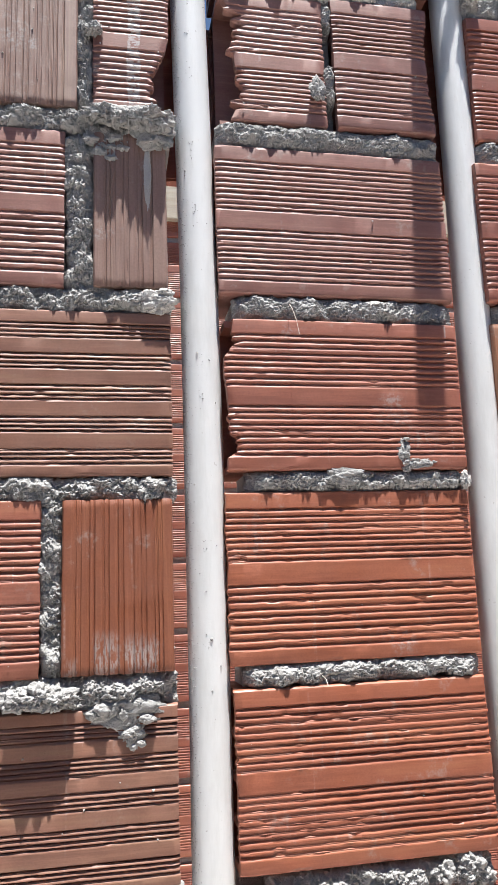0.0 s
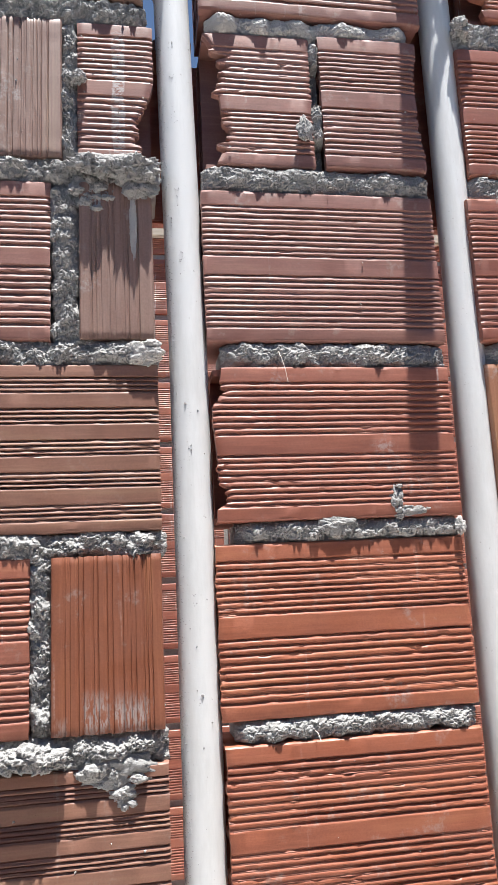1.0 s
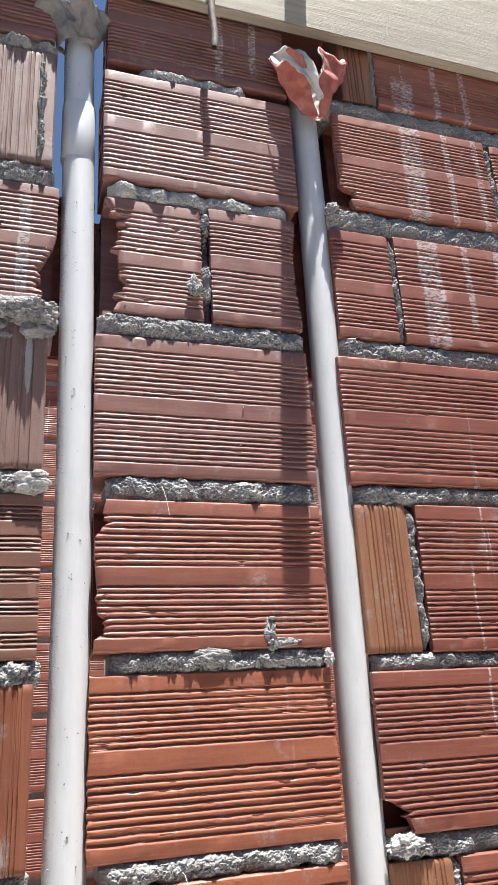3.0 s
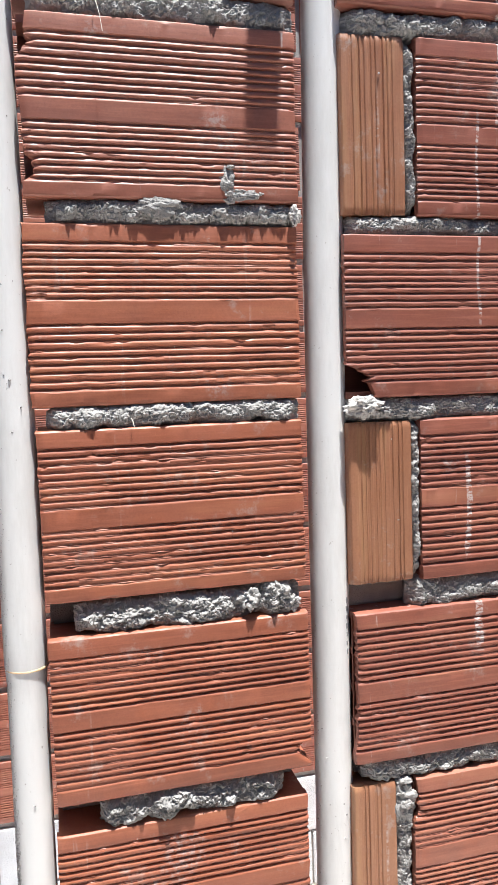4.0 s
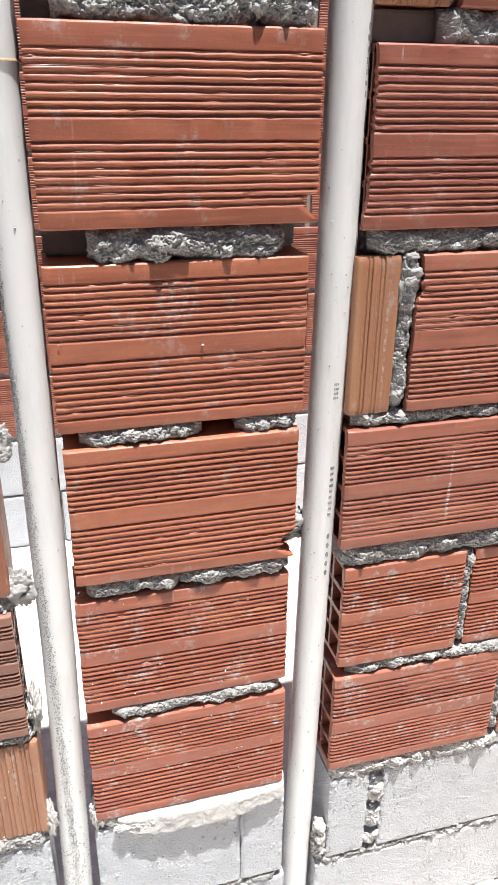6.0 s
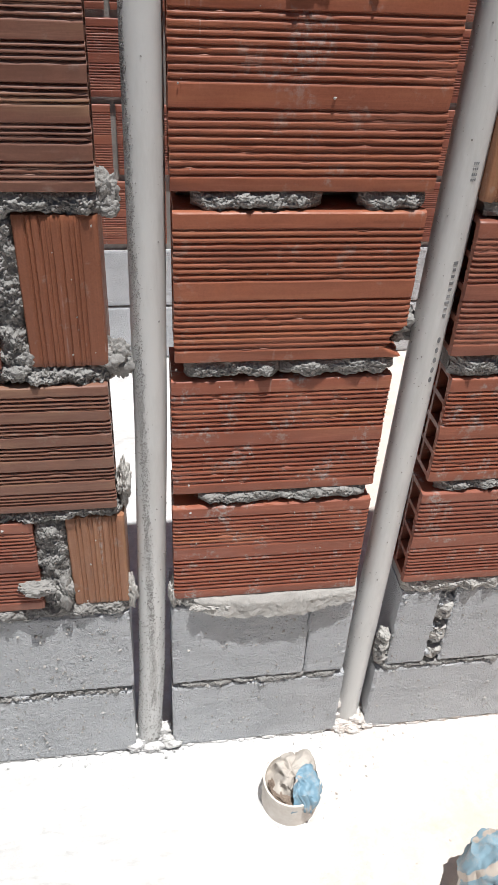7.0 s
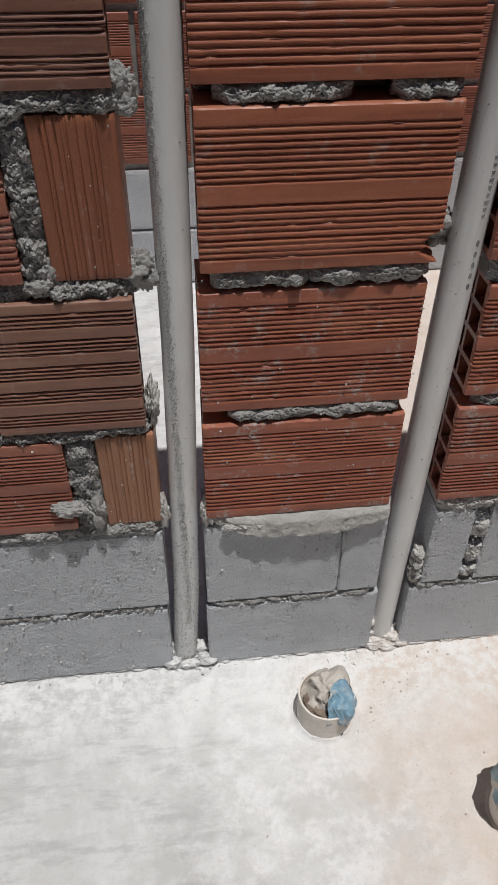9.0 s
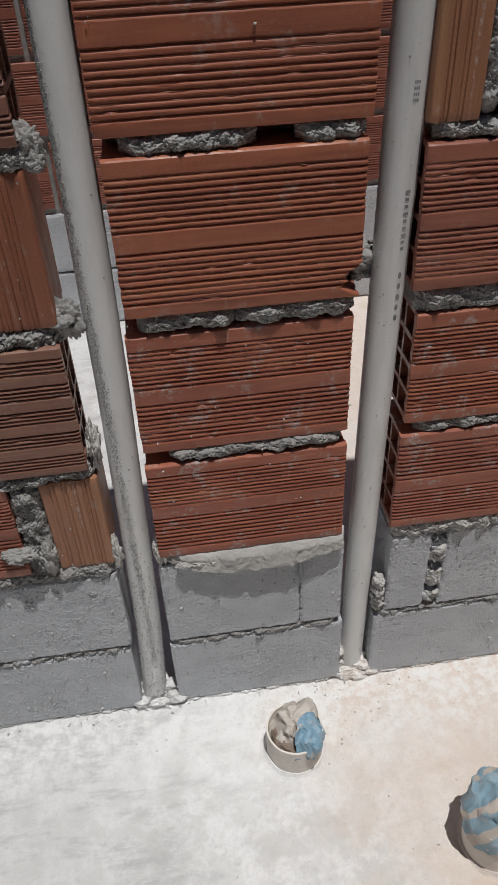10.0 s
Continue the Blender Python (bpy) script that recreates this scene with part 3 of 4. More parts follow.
# the right-hand stretch
RIGHT = [
    (0.394, 0.577, [(0.354, 0.636, "fine"), (0.652, 0.940, "fine")]),
    (0.597, 0.770, [(0.358, 0.548, "fine"), (0.562, 0.850, "fine")]),
    (0.804, 0.979, [(0.347, 0.640, "fine"), (0.655, 0.945, "fine")]),
    (0.998, 1.195, [(0.346, 0.403, "upright"), (0.424, 0.712, "fine"), (0.726, 1.010, "fine")]),
    (1.223, 1.410, [(0.349, 0.640, "fine"), (0.655, 0.945, "fine")]),
    (1.443, 1.638, [(0.350, 0.431, "upright"), (0.440, 0.730, "fine"), (0.745, 1.030, "fine")]),
    (1.665, 1.853, [(0.348, 0.640, "fine"), (0.655, 0.945, "fine")]),
    (1.874, 2.075, [(0.350, 0.429, "upright"), (0.441, 0.730, "fine"), (0.745, 1.030, "fine")]),
    (2.103, 2.299, [(0.347, 0.640, "fine"), (0.655, 0.945, "fine")]),
    (2.334, 2.527, [(0.358, 0.461, "fine"), (0.468, 0.758, "fine"), (0.772, 1.060, "fine")]),
    (2.572, 2.763, [(0.384, 0.684, "fine"), (0.697, 0.985, "fine")]),
    (2.802, 2.985, [(0.412, 0.473, "upright"), (0.480, 0.770, "fine"), (0.783, 1.070, "fine")]),
]
RIGHT_CHIPS = {
    (1.665, 0.348): ((0, 0.012, 0.028, 0.040),),
    (1.223, 0.349): ((0, 0.15, 0.05, 0.006), (0, 0.09, 0.03, 0.005), (0, 0.05, 0.03, 0.004)),
    (2.572, 0.384): ((0, 0.012, 0.03, 0.03),),
    (0.998, 0.424): ((0, 0.17, 0.03, 0.008),),
}
for n, (z0, z1, bricks) in enumerate(RIGHT):
    for x0, x1, style in bricks:
        mat = CLAY_TAN if style == "upright" else CLAY_RED
        if n < 4 and style == "fine":
            mat = CLAY_RED if n in (2, 3) else CLAY_DUSTY_BOUNCE if n == 1 else CLAY_SMEARED
        put_brick(wall_right, x0, x1, z0, z1, style, mat, RIGHT_CHIPS.get((z0, x0), ()))
    for (a0, a1, s), (b0, b1, q) in zip(bricks, bricks[1:]):
        upjoint(wall_right, a1 - 0.001, b0 + 0.001, z0 + 0.004, z1 - 0.002, 0.002 if b0 - a1 < 0.018 else 0.005)
    if n:
        low = RIGHT[n - 1][1]
        start = {5: 0.350, 6: 0.352, 4: 0.362, 1: 0.375}.get(n, 0.356)
        start = 0.425 if n == 5 else start
        joint(wall_right, start, bricks[-1][1], low - 0.001, z0 + 0.001, 0.004)
joint(wall_right, 0.360, 0.93, 0.362, 0.396, 0.010, mat=MORTAR_PALE)
part("mortar_fill", box_mesh("mortar_fill", (0.082, 0.050, 0.032), MORTAR, 0.003), wall_right, at=(0.394, 0.055, 1.4265))
part("mortar_fill", box_mesh("mortar_fill", (0.030, 0.050, 0.024), MORTAR, 0.003), wall_right, at=(0.372, 0.055, 1.209))

# the left-hand stretch
LEFT = [
    (0.392, 0.565, [(-0.490, -0.197, "fine"), (-0.154, -0.073, "upright")]),
    (0.584, 0.780, [(-0.590, -0.292, "wide"), (-0.272, -0.080, "wide")]),
    (0.803, 0.987, [(-0.495, -0.200, "fine"), (-0.168, -0.078, "upright")]),
    (1.010, 1.200, [(-0.670, -0.381, "wide"), (-0.367, -0.077, "wide")]),
    (1.234, 1.420, [(-0.660, -0.372, "wide"), (-0.358, -0.070, "wide")]),
    (1.459, 1.636, [(-0.650, -0.362, "wide"), (-0.349, -0.060, "wide")]),
    (1.668, 1.855, [(-0.495, -0.203, "fine"), (-0.182, -0.063, "upright")]),
    (1.880, 2.073, [(-0.650, -0.362, "wide"), (-0.349, -0.060, "wide")]),
    (2.102, 2.302, [(-0.475, -0.182, "fine"), (-0.150, -0.063, "upright")]),
    (2.332, 2.525, [(-0.290, -0.169, "upright"), (-0.152, -0.056, "fine")]),
    (2.560, 2.768, [(-0.490, -0.205, "fine"), (-0.195, -0.067, "upright")]),
    (2.790, 2.985, [(-0.640, -0.352, "fine"), (-0.340, -0.070, "fine")]),
]
for n, (z0, z1, bricks) in enumerate(LEFT):
    for x0, x1, style in bricks:
        mat = {"wide": CLAY_BROWN, "upright": CLAY_TAN, "fine": CLAY_RED}[style]
        if style != "wide" and n >= 8:
            mat = CLAY_PINK
        if style == "upright" and n >= 8:
            mat = CLAY_GREY
        if style == "upright" and n in (2, 6):
            mat = CLAY_RUST
        chips = ((1, 0.01, 0.09, 0.026),) if n == 9 and style == "fine" else ()
        put_brick(wall_left, x0, x1, z0, z1, style, mat, chips)
    for (a0, a1, s), (b0, b1, q) in zip(bricks, bricks[1:]):
        upjoint(wall_left, a1 - 0.002, b0 + 0.002, z0 - 0.004, z1 + 0.002, 0.004, ragged=1.2)
    if n:
        low = LEFT[n - 1][1]
        joint(wall_left, bricks[0][0], bricks[-1][1] + 0.004, low - 0.002, z0 + 0.002, 0.008, sag=0.8, ragged=1.35)
joint(wall_left, -0.49, -0.074, 0.364, 0.396, 0.008)
upjoint(wall_left, -0.092, -0.079, 2.562, 2.760, 0.004, y=-0.004)

# concrete blocks at the base
BLOCKS = [
    (wall_left, -0.480, -0.080, 0.0, 0.172), (wall_left, -0.480, -0.076, 0.184, 0.366),
    (wall_left, -0.880, -0.490, 0.0, 0.172), (wall_left, -0.880, -0.490, 0.184, 0.366),
    (pier, -0.013, 0.289, 0.0, 0.168), (pier, -0.011, 0.2125, 0.180, 0.368), (pier, 0.2140, 0.284, 0.180, 0.368),
    (wall_right, 0.345, 0.735, 0.0, 0.170), (wall_right, 0.362, 0.430, 0.182, 0.364), (wall_right, 0.457, 0.847, 0.182, 0.364),
    (wall_right, 0.745, 1.135, 0.0, 0.170),
]
for wall, x0, x1, z0, z1 in BLOCKS:
    SEED[0] += 1
    part("concrete_block", block_mesh(x1 - x0, z1 - z0, seed=SEED[0], fine=0.0022), wall, at=(x0, 0.004, z0))
joint(wall_left, -0.88, -0.088, 0.170, 0.186, 0.003, y=0.003)
joint(pier, -0.010, 0.286, 0.166, 0.182, 0.003, y=0.003)
joint(wall_right, 0.350, 1.10, 0.168, 0.184, 0.004, y=0.003)
upjoint(wall_right, 0.428, 0.459, 0.184, 0.368, 0.001, gaps=((0.045, 0.012), (0.10, 0.014), (0.160, 0.016)), mat=MORTAR_PALE)
for x, z in ((0.440, 0.335), (0.447, 0.305), (0.438, 0.262), (0.446, 0.238), (0.440, 0.205)):
    cluster(wall_right, x, 0.010, z, (0.004, 0.005), 5, 0.007, BLOCK)

# lumps and splashes of mortar
cluster(wall_left, -0.105, -0.008, 2.322, (0.028, 0.005), 30, 0.008)
for x, z, r in ((-0.138, 2.318, 0.010), (-0.124, 2.310, 0.009), (-0.108, 2.316, 0.008), (-0.092, 2.312, 0.013), (-0.080, 2.318, 0.012), (-0.071, 2.304, 0.009)):
    lump(wall_left, x, -0.012, z, (r * 1.1, r, r), MORTAR, 0.6)
cluster(wall_left, -0.080, -0.008, 2.300, (0.010, 0.011), 14, 0.008)
cluster(wall_left, -0.132, 0.001, 2.288, (0.012, 0.014), 16, 0.007)
cluster(wall_left, -0.077, -0.004, 2.086, (0.009, 0.006), 10, 0.007, MORTAR_PALE)
cluster(wall_left, -0.205, -0.004, 1.650, (0.018, 0.005), 16, 0.007)
for x, z, r in ((-0.222, 1.648, 0.009), (-0.205, 1.652, 0.012), (-0.188, 1.646, 0.010), (-0.176, 1.650, 0.007)):
    lump(wall_left, x, -0.010, z, (r * 1.2, r, r * 0.9), MORTAR, 0.6)
cluster(wall_left, -0.115, 0.000, 1.632, (0.022, 0.008), 14, 0.007)
cluster(wall_left, -0.108, 0.000, 1.608, (0.006, 0.008), 8, 0.005)
cluster(wall_left, -0.070, 0.014, 0.805, (0.005, 0.012), 6, 0.012)
cluster(wall_left, -0.072, 0.014, 1.005, (0.004, 0.012), 6, 0.010)
cluster(wall_left, -0.178, 0.004, 0.81, (0.006, 0.012), 5, 0.010)
cluster(wall_right, 0.413, 0.002, 1.165, (0.004, 0.02), 7, 0.008)
lump(wall_left, -0.205, -0.006, 0.445, (0.024, 0.012, 0.011))
lump(wall_left, -0.165, 0.004, 0.425, (0.014, 0.014, 0.030))
lump(wall_left, -0.150, -0.003, 2.44, (0.010, 0.008, 0.008))
cluster(pier, 0.216, -0.001, 1.904, (0.0025, 0.011), 9, 0.0042)
cluster(pier, 0.234, -0.001, 1.893, (0.012, 0.0025), 8, 0.0038)
lump(pier, 0.140, 0.001, 1.878, (0.022, 0.004, 0.010))
lump(pier, 0.292, 0.001, 1.872, (0.006, 0.007, 0.010), MORTAR_PALE)
lump(pier, 0.135, -0.003, 2.385, (0.010, 0.005, 0.016))
lump(wall_right, 0.365, -0.004, 2.553, (0.014, 0.012, 0.012))
lump(wall_right, 0.370, 0.000, 1.655, (0.022, 0.012, 0.012), MORTAR_PALE)



def lip_mesh(x0, x1, top, drop, out, seed, material):
    """A smooth lip of mortar squeezed out under a brick: it swells from thin ends, its lower edge hangs down in an uneven curve."""
    nu, nv = 130, 22
    verts, faces = [], []
    for i in range(nu + 1):
        s = i / nu
        x = x0 + (x1 - x0) * s
        full = math.sin(math.pi * min(1.0, max(0.0, s))) ** 0.45
        depth = drop * (0.35 + 0.65 * full) * (1 + 0.16 * fbm(x, seed, 0, 28, 3))
        push = out * (0.25 + 0.75 * full) * (1 + 0.25 * fbm(x, seed, 3, 22, 2))
        for j in range(nv + 1):
            t = j / nv
            hang = min(1.0, t / 0.82)
            z = top - depth * hang + (0.004 * (t - 0.82) / 0.18 if t > 0.82 else 0.0)
            y = 0.004 - (push + 0.004) * min(1.0, hang / 0.35) ** 0.6 * (0.7 + 0.3 * hang)
            if t > 0.82:
                y += (0.022 - y) * ((t - 0.82) / 0.18) ** 1.5
            y -= 0.0022 * fbm(x, z, seed, 60, 3) + 0.0010 * fbm(x, z, seed + 3, 260, 2)
            verts.append((x + 0.0006 * fbm(x, z, seed + 8, 120, 2), y, z))
    for i in range(nu):
        for j in range(nv):
            a = i * (nv + 1) + j
            faces.append((a, a + 1, a + nv + 2, a + nv + 1))
    o = len(verts)
    for x, z in ((x0, top), (x1, top), (x0, top - 0.4 * drop), (x1, top - 0.4 * drop)):
        verts.append((x, 0.03, z))
    n = nu * (nv + 1)
    faces.append((o, 0, n, o + 1))
    faces.append((nv, o + 2, o + 3, n + nv))
    return mesh_of("mortar_lip", verts, faces, material, smooth=60)


part("mortar_lip", lip_mesh(0.024, 0.280, 0.394, 0.044, 0.0105, 3, MORTAR_PALE), pier, "smooth pale lip of mortar")
cluster(pier, 0.288, 0.034, 0.832, (0.005, 0.012), 6, 0.012)
for x, w in ((0.030, 0.012), (0.052, 0.010), (0.074, 0.008)):
    lump(pier, x, -0.002, 0.374, (w, 0.006, 0.006), MORTAR_PALE, 0.4)
for x, z in ((-0.060, 0.018), (-0.022, 0.016), (0.300, 0.020), (0.335, 0.022), (0.298, 0.060)):
    cluster(pier, x, 0.026, z - 0.006, (0.010, 0.008), 6, 0.011, FLOOR)
for x, y, z, r in ((0.300, 0.006, 0.012, 0.013), (0.322, 0.000, 0.008, 0.012), (0.340, 0.008, 0.018, 0.014), (0.352, 0.004, 0.010, 0.010), (-0.078, 0.006, 0.010, 0.012), (-0.050, 0.000, 0.008, 0.011), (-0.020, 0.006, 0.014, 0.013)):
    cluster(pier, x, y, z - 0.006, (r * 0.5, r * 0.35), 5, r * 0.7, FLOOR)
for z in (0.255, 0.235, 0.215, 0.197):
    lump(wall_right, 0.350, 0.014, z, (0.010, 0.012, 0.013), MORTAR_PALE)
lump(pier, -0.004, 0.014, 0.395, (0.010, 0.014, 0.030), MORTAR_PALE)
lump(wall_left, -0.072, 0.016, 0.405, (0.010, 0.012, 0.032), MORTAR_PALE)
lump(wall_left, -0.072, 0.030, 0.600, (0.009, 0.020, 0.035), MORTAR_PALE)

lump(wall_left, -0.086, -0.001, 2.246, (0.0045, 0.0022, 0.044), MORTAR_PALE, 0.10)
lump(pier, 0.2135, 0.001, 0.318, (0.003, 0.004, 0.022), BLOCK, 0.3)
for x, z, s in ((-0.125, 0.330, 1.0), (-0.33, 0.345, 0.9), (-0.30, 0.150, 0.9), (-0.20, 0.120, 0.7), (-0.16, 0.085, 0.8), (-0.33, 0.225, 1.0), (-0.26, 0.180, 1.2), (0.145, 0.163, 1.3), (0.03, 0.150, 0.7), (0.10, 0.070, 0.6), (0.085, 0.135, 0.6), (0.40, 0.30, 0.8), (0.52, 0.10, 0.7), (0.60, 0.17, 1.0)):
    cluster(pier if 0 < x < 0.3 else wall_left if x < 0 else wall_right, x, 0.006, z, (0.006 * s, 0.003 * s), 4, 0.0042 * s, BLOCK)


def fibre(wall, pts, r=0.0003):
    """A stiff straw caught in the mortar."""
    verts, faces = [], []
    for x, y, z in pts:
        verts += [(x + r, y, z), (x, y + 0.7 * r, z + 0.7 * r), (x - r, y, z), (x, y - 0.7 * r, z - 0.7 * r)]
    for i in range(len(pts) - 1):
        for c in range(4):
            d = (c + 1) % 4
            faces.append((4 * i + c, 4 * i + d, 4 * i + 4 + d, 4 * i + 4 + c))
    part("straw", mesh_of("straw", verts, faces, WHITE_BAG), wall, "thin dry straw")


fibre(pier, [(0.084, 0.004, 2.088), (0.082, -0.006, 2.086), (0.083, -0.013, 2.078), (0.086, -0.018, 2.062), (0.088, -0.021, 2.044)])
fibre(pier, [(0.160, 0.004, 2.306), (0.160, -0.007, 2.303), (0.161, -0.015, 2.297)])
fibre(pier, [(0.100, 0.004, 1.655), (0.101, -0.006, 1.653), (0.102, -0.012, 1.646)])
# a ragged fillet of mortar where the blocks meet the floor
for wall, x0, x1 in ((wall_left, -0.88, -0.09), (pier, -0.01, 0.286), (wall_right, 0.348, 1.13)):
    SEED[0] += 1
    part("mortar_fillet", bead_mesh(x1 - x0, 0.010, 0.003, SEED[0], FLOOR, step=0.002), wall, at=(x0, 0.003, -0.001))

# the slots are stopped at the back high up
part("mortar_fill", box_mesh("mortar_fill", (0.150, 0.020, 0.245), CLAY_RED, 0.003), pier, at=(-0.022, 0.118, 2.430))
# roof plate added over the left slot to keep its backing in shade
part("mortar_fill", box_mesh("mortar_fill", (0.054, 0.062, 0.016), CLAY_RED, 0.002), pier, at=(-0.028, 0.087, 2.543))
part("mortar_fill", box_mesh("mortar_fill", (0.150, 0.020, 0.840), CLAY_RED, 0.003), pier, at=(0.365, 0.0785, 2.71))
# unseen lid added behind the plank, blocks sun from the right backing
part("mortar_fill", box_mesh("mortar_fill", (0.170, 0.072, 0.024), MORTAR, 0.003), pier, at=(0.362, 0.032, 3.10))


def crumbs(name, parent, spots, material, label=""):
    """Many small grains of mortar in one mesh: (x, y, z, size)."""
    base = [(0, 0, 1), (0.9, 0, 0.3), (0.28, 0.85, 0.3), (-0.73, 0.53, 0.3), (-0.73, -0.53, 0.3), (0.28, -0.85, 0.3), (0, 0, -0.7)]
    tri = [(0, 1, 2), (0, 2, 3), (0, 3, 4), (0, 4, 5), (0, 5, 1), (6, 2, 1), (6, 3, 2), (6, 4, 3), (6, 5, 4), (6, 1, 5)]
    rng = random.Random(len(spots))
    verts, faces = [], []
    for x, y, z, r in spots:
        o, turn = len(verts), Euler((rng.uniform(0, 6), rng.uniform(0, 6), rng.uniform(0, 6))).to_matrix()
        for b in base:
            v = turn @ (Vector(b) * r * rng.uniform(0.6, 1.3))
            verts.append((x + v.x, y + v.y, z + v.z))
        faces += [tuple(o + c for c in f) for f in tri]
    ob = new(name, mesh_of(name, verts, faces, material, smooth=70))
    ob.parent = parent
    return tagged(ob, label, kind="stuff")


rng = random.Random(4)


def scatter(n, x0, x1, z0, z1, lo, hi, y=0.004):
    return [(rng.uniform(x0, x1), y, rng.uniform(z0, z1), rng.choice((lo, lo, (lo + hi) / 2, hi)) * rng.uniform(0.6, 1.2)) for _ in range(n)]


crumbs("mortar_crumbs", pier, scatter(300, 0.0, 0.28, 0.01, 0.36, 0.0008, 0.0030) + scatter(60, 0.0, 0.28, 0.4, 0.8, 0.0009, 0.0022, 0.0) + scatter(50, 0, 0.29, 0.8, 2.6, 0.0008, 0.002, 0.0), MORTAR_PALE)
crumbs("mortar_crumbs", wall_left, scatter(520, -0.45, -0.09, 0.01, 0.36, 0.0008, 0.0036) + scatter(90, -0.4, -0.08, 0.4, 1.0, 0.001, 0.0025, 0.0) + scatter(70, -0.35, -0.06, 1.5, 2.7, 0.001, 0.002, 0.0), MORTAR_PALE)
crumbs("mortar_crumbs", wall_right, scatter(420, 0.36, 0.9, 0.01, 0.36, 0.0008, 0.0030) + scatter(120, 0.36, 0.75, 0.4, 2.7, 0.0009, 0.002, 0.0), MORTAR_PALE)
grit = []
for _ in range(160):
    x, y = rng.uniform(-0.7, 0.9), -abs(rng.gauss(0, 0.16)) - 0.002
    grit.append((x, y, -0.0035, rng.choice((0.0007, 0.001, 0.0018)) * rng.uniform(0.6, 1.2)))
for _ in range(260):
    x, y = 0.25 + abs(rng.gauss(0, 0.28)), -abs(rng.gauss(0, 0.22)) - 0.002
    grit.append((x, y, -0.0040, rng.choice((0.0006, 0.0009, 0.0014, 0.0026)) * rng.uniform(0.6, 1.2)))
for _ in range(160):
    grit.append((rng.uniform(-0.6, 0.9), -abs(rng.gauss(0, 0.014)) - 0.001, -0.0035, rng.choice((0.001, 0.002, 0.0036)) * rng.uniform(0.6, 1.2)))
for cx, cy in ((0.180, -0.120), (0.463, -0.320), (-0.050, -0.01), (0.318, -0.01)):
    for _ in range(48):
        a, r = rng.uniform(0, 6.3), 0.054 + abs(rng.gauss(0, 0.018))
        grit.append((cx + r * math.cos(a), min(-0.002, cy + r * math.sin(a)), -0.0035, rng.choice((0.001, 0.0016, 0.0028)) * rng.uniform(0.6, 1.2)))
crumbs("mortar_grit", None, grit, FLOOR, "loose pale mortar grit on the cement floor")["category"] = "grit"

# both stretches run on to the added side walls
plain_brick = {s: brick_mesh(0.288, 0.188, s, 70 + i, (), m, cells=False, step=0.05) for i, (s, m) in enumerate((("fine", CLAY_RED), ("wide", CLAY_BROWN)))}
plain_block = block_mesh(0.392, 0.180, seed=8)
for table, wall, way, stop in ((LEFT, wall_left, -1, -2.04), (RIGHT, wall_right, 1, 2.24)):
    for n, (z0, z1, bricks) in enumerate(table):
        x = bricks[0][0] - 0.012 if way < 0 else bricks[-1][1] + 0.012
        style = bricks[0][2] if way < 0 and bricks[0][2] != "upright" else "fine"
        while abs(x + way * 0.288) < abs(stop):
            part("brick", plain_brick[style], wall, at=(x if way > 0 else x - 0.288, 0.0, z0))
            x += way * 0.300
    x = -0.892 if way < 0 else 1.147
    while abs(x + way * 0.392) < abs(stop):
        for z in (0.0, 0.184):
            part("concrete_block", plain_block, wall, at=(x if way > 0 else x - 0.392, 0.004, z))
        x += way * 0.404
    lo, hi = (-2.04, -0.70) if way < 0 else (1.08, 2.24)
    part("mortar_fill", box_mesh("mortar_fill", (hi - lo, 0.066, 2.96), MORTAR, 0), wall, at=((lo + hi) / 2, 0.043, 1.48))

# unseen plain walls added on the camera's side; they limit low sky light
for name, size, at in (("wall_5", (4.6, 0.12, 2.8), (0.1, -2.3, 1.4)), ("wall_6", (0.12, 2.4, 2.8), (-2.1, -1.1, 1.4)), ("wall_7", (0.12, 2.4, 2.8), (2.3, -1.1, 1.4))):
    ob = tagged(new(name, box_mesh(name, size, RENDER, 0)), "unseen grey cement-rendered wall added to limit the sky light", "wall", kind="structure")
    ob.location = at

# ---- the far wall of the next room, seen through the slots ----
wall_far = thing("wall_4", "far unplastered brick wall on grey concrete blocks", "wall", kind="structure")
far_clay = brick_mesh(0.285, 0.190, "fine", 5, (), CLAY_RED, cells=False, step=0.14)
far_half = block_mesh(0.39, 0.185, seed=3)
FAR_Y = 1.45
for c in range(13):
    for i in range(14):
        x = -2.02 + i * 0.298 + (0.149 if c % 2 else 0.0)
        part("brick", far_clay, wall_far, at=(x, FAR_Y, 0.396 + c * 0.2085))
for c in range(2):
    for i in range(10):
        part("concrete_block", far_half, wall_far, at=(-2.0 + i * 0.397 + 0.2 * c, FAR_Y, c * 0.192))
part("mortar", box_mesh("mortar", (4.2, 0.07, 2.96), MORTAR, 0), wall_far, at=(0.1, FAR_Y + 0.045, 1.48))
far_plank = tagged(new("wooden_plank", box_mesh("wooden_plank", (4.2, 0.025, 0.20), WOOD, 0.002)), "pale timber shuttering plank on the far wall", "plank")
far_plank.location = (0.1, FAR_Y - 0.014, 3.05)


# ---- pipes ----
def pvc_pipe(path, label, radius):
    pipe = thing("plastic_pipe", label, "pipe", "wall pipes", at=path[0])
    base = Vector(path[0])
    pts = [Vector(p) - base for p in path]
    dense = []
    for a, b in zip(pts, pts[1:]):
        for i in range(24):
            dense.append(a.lerp(b, i / 24))
    dense.append(pts[-1])
    part("tube", tube_mesh("tube", dense, [radius((base + c).z) for c in dense], PVC, 40, 0.002, 0.006), pipe)
    return pipe, dense, base


def radius_a(z):
    return 0.0230 if z > 1.386 else 0.0213


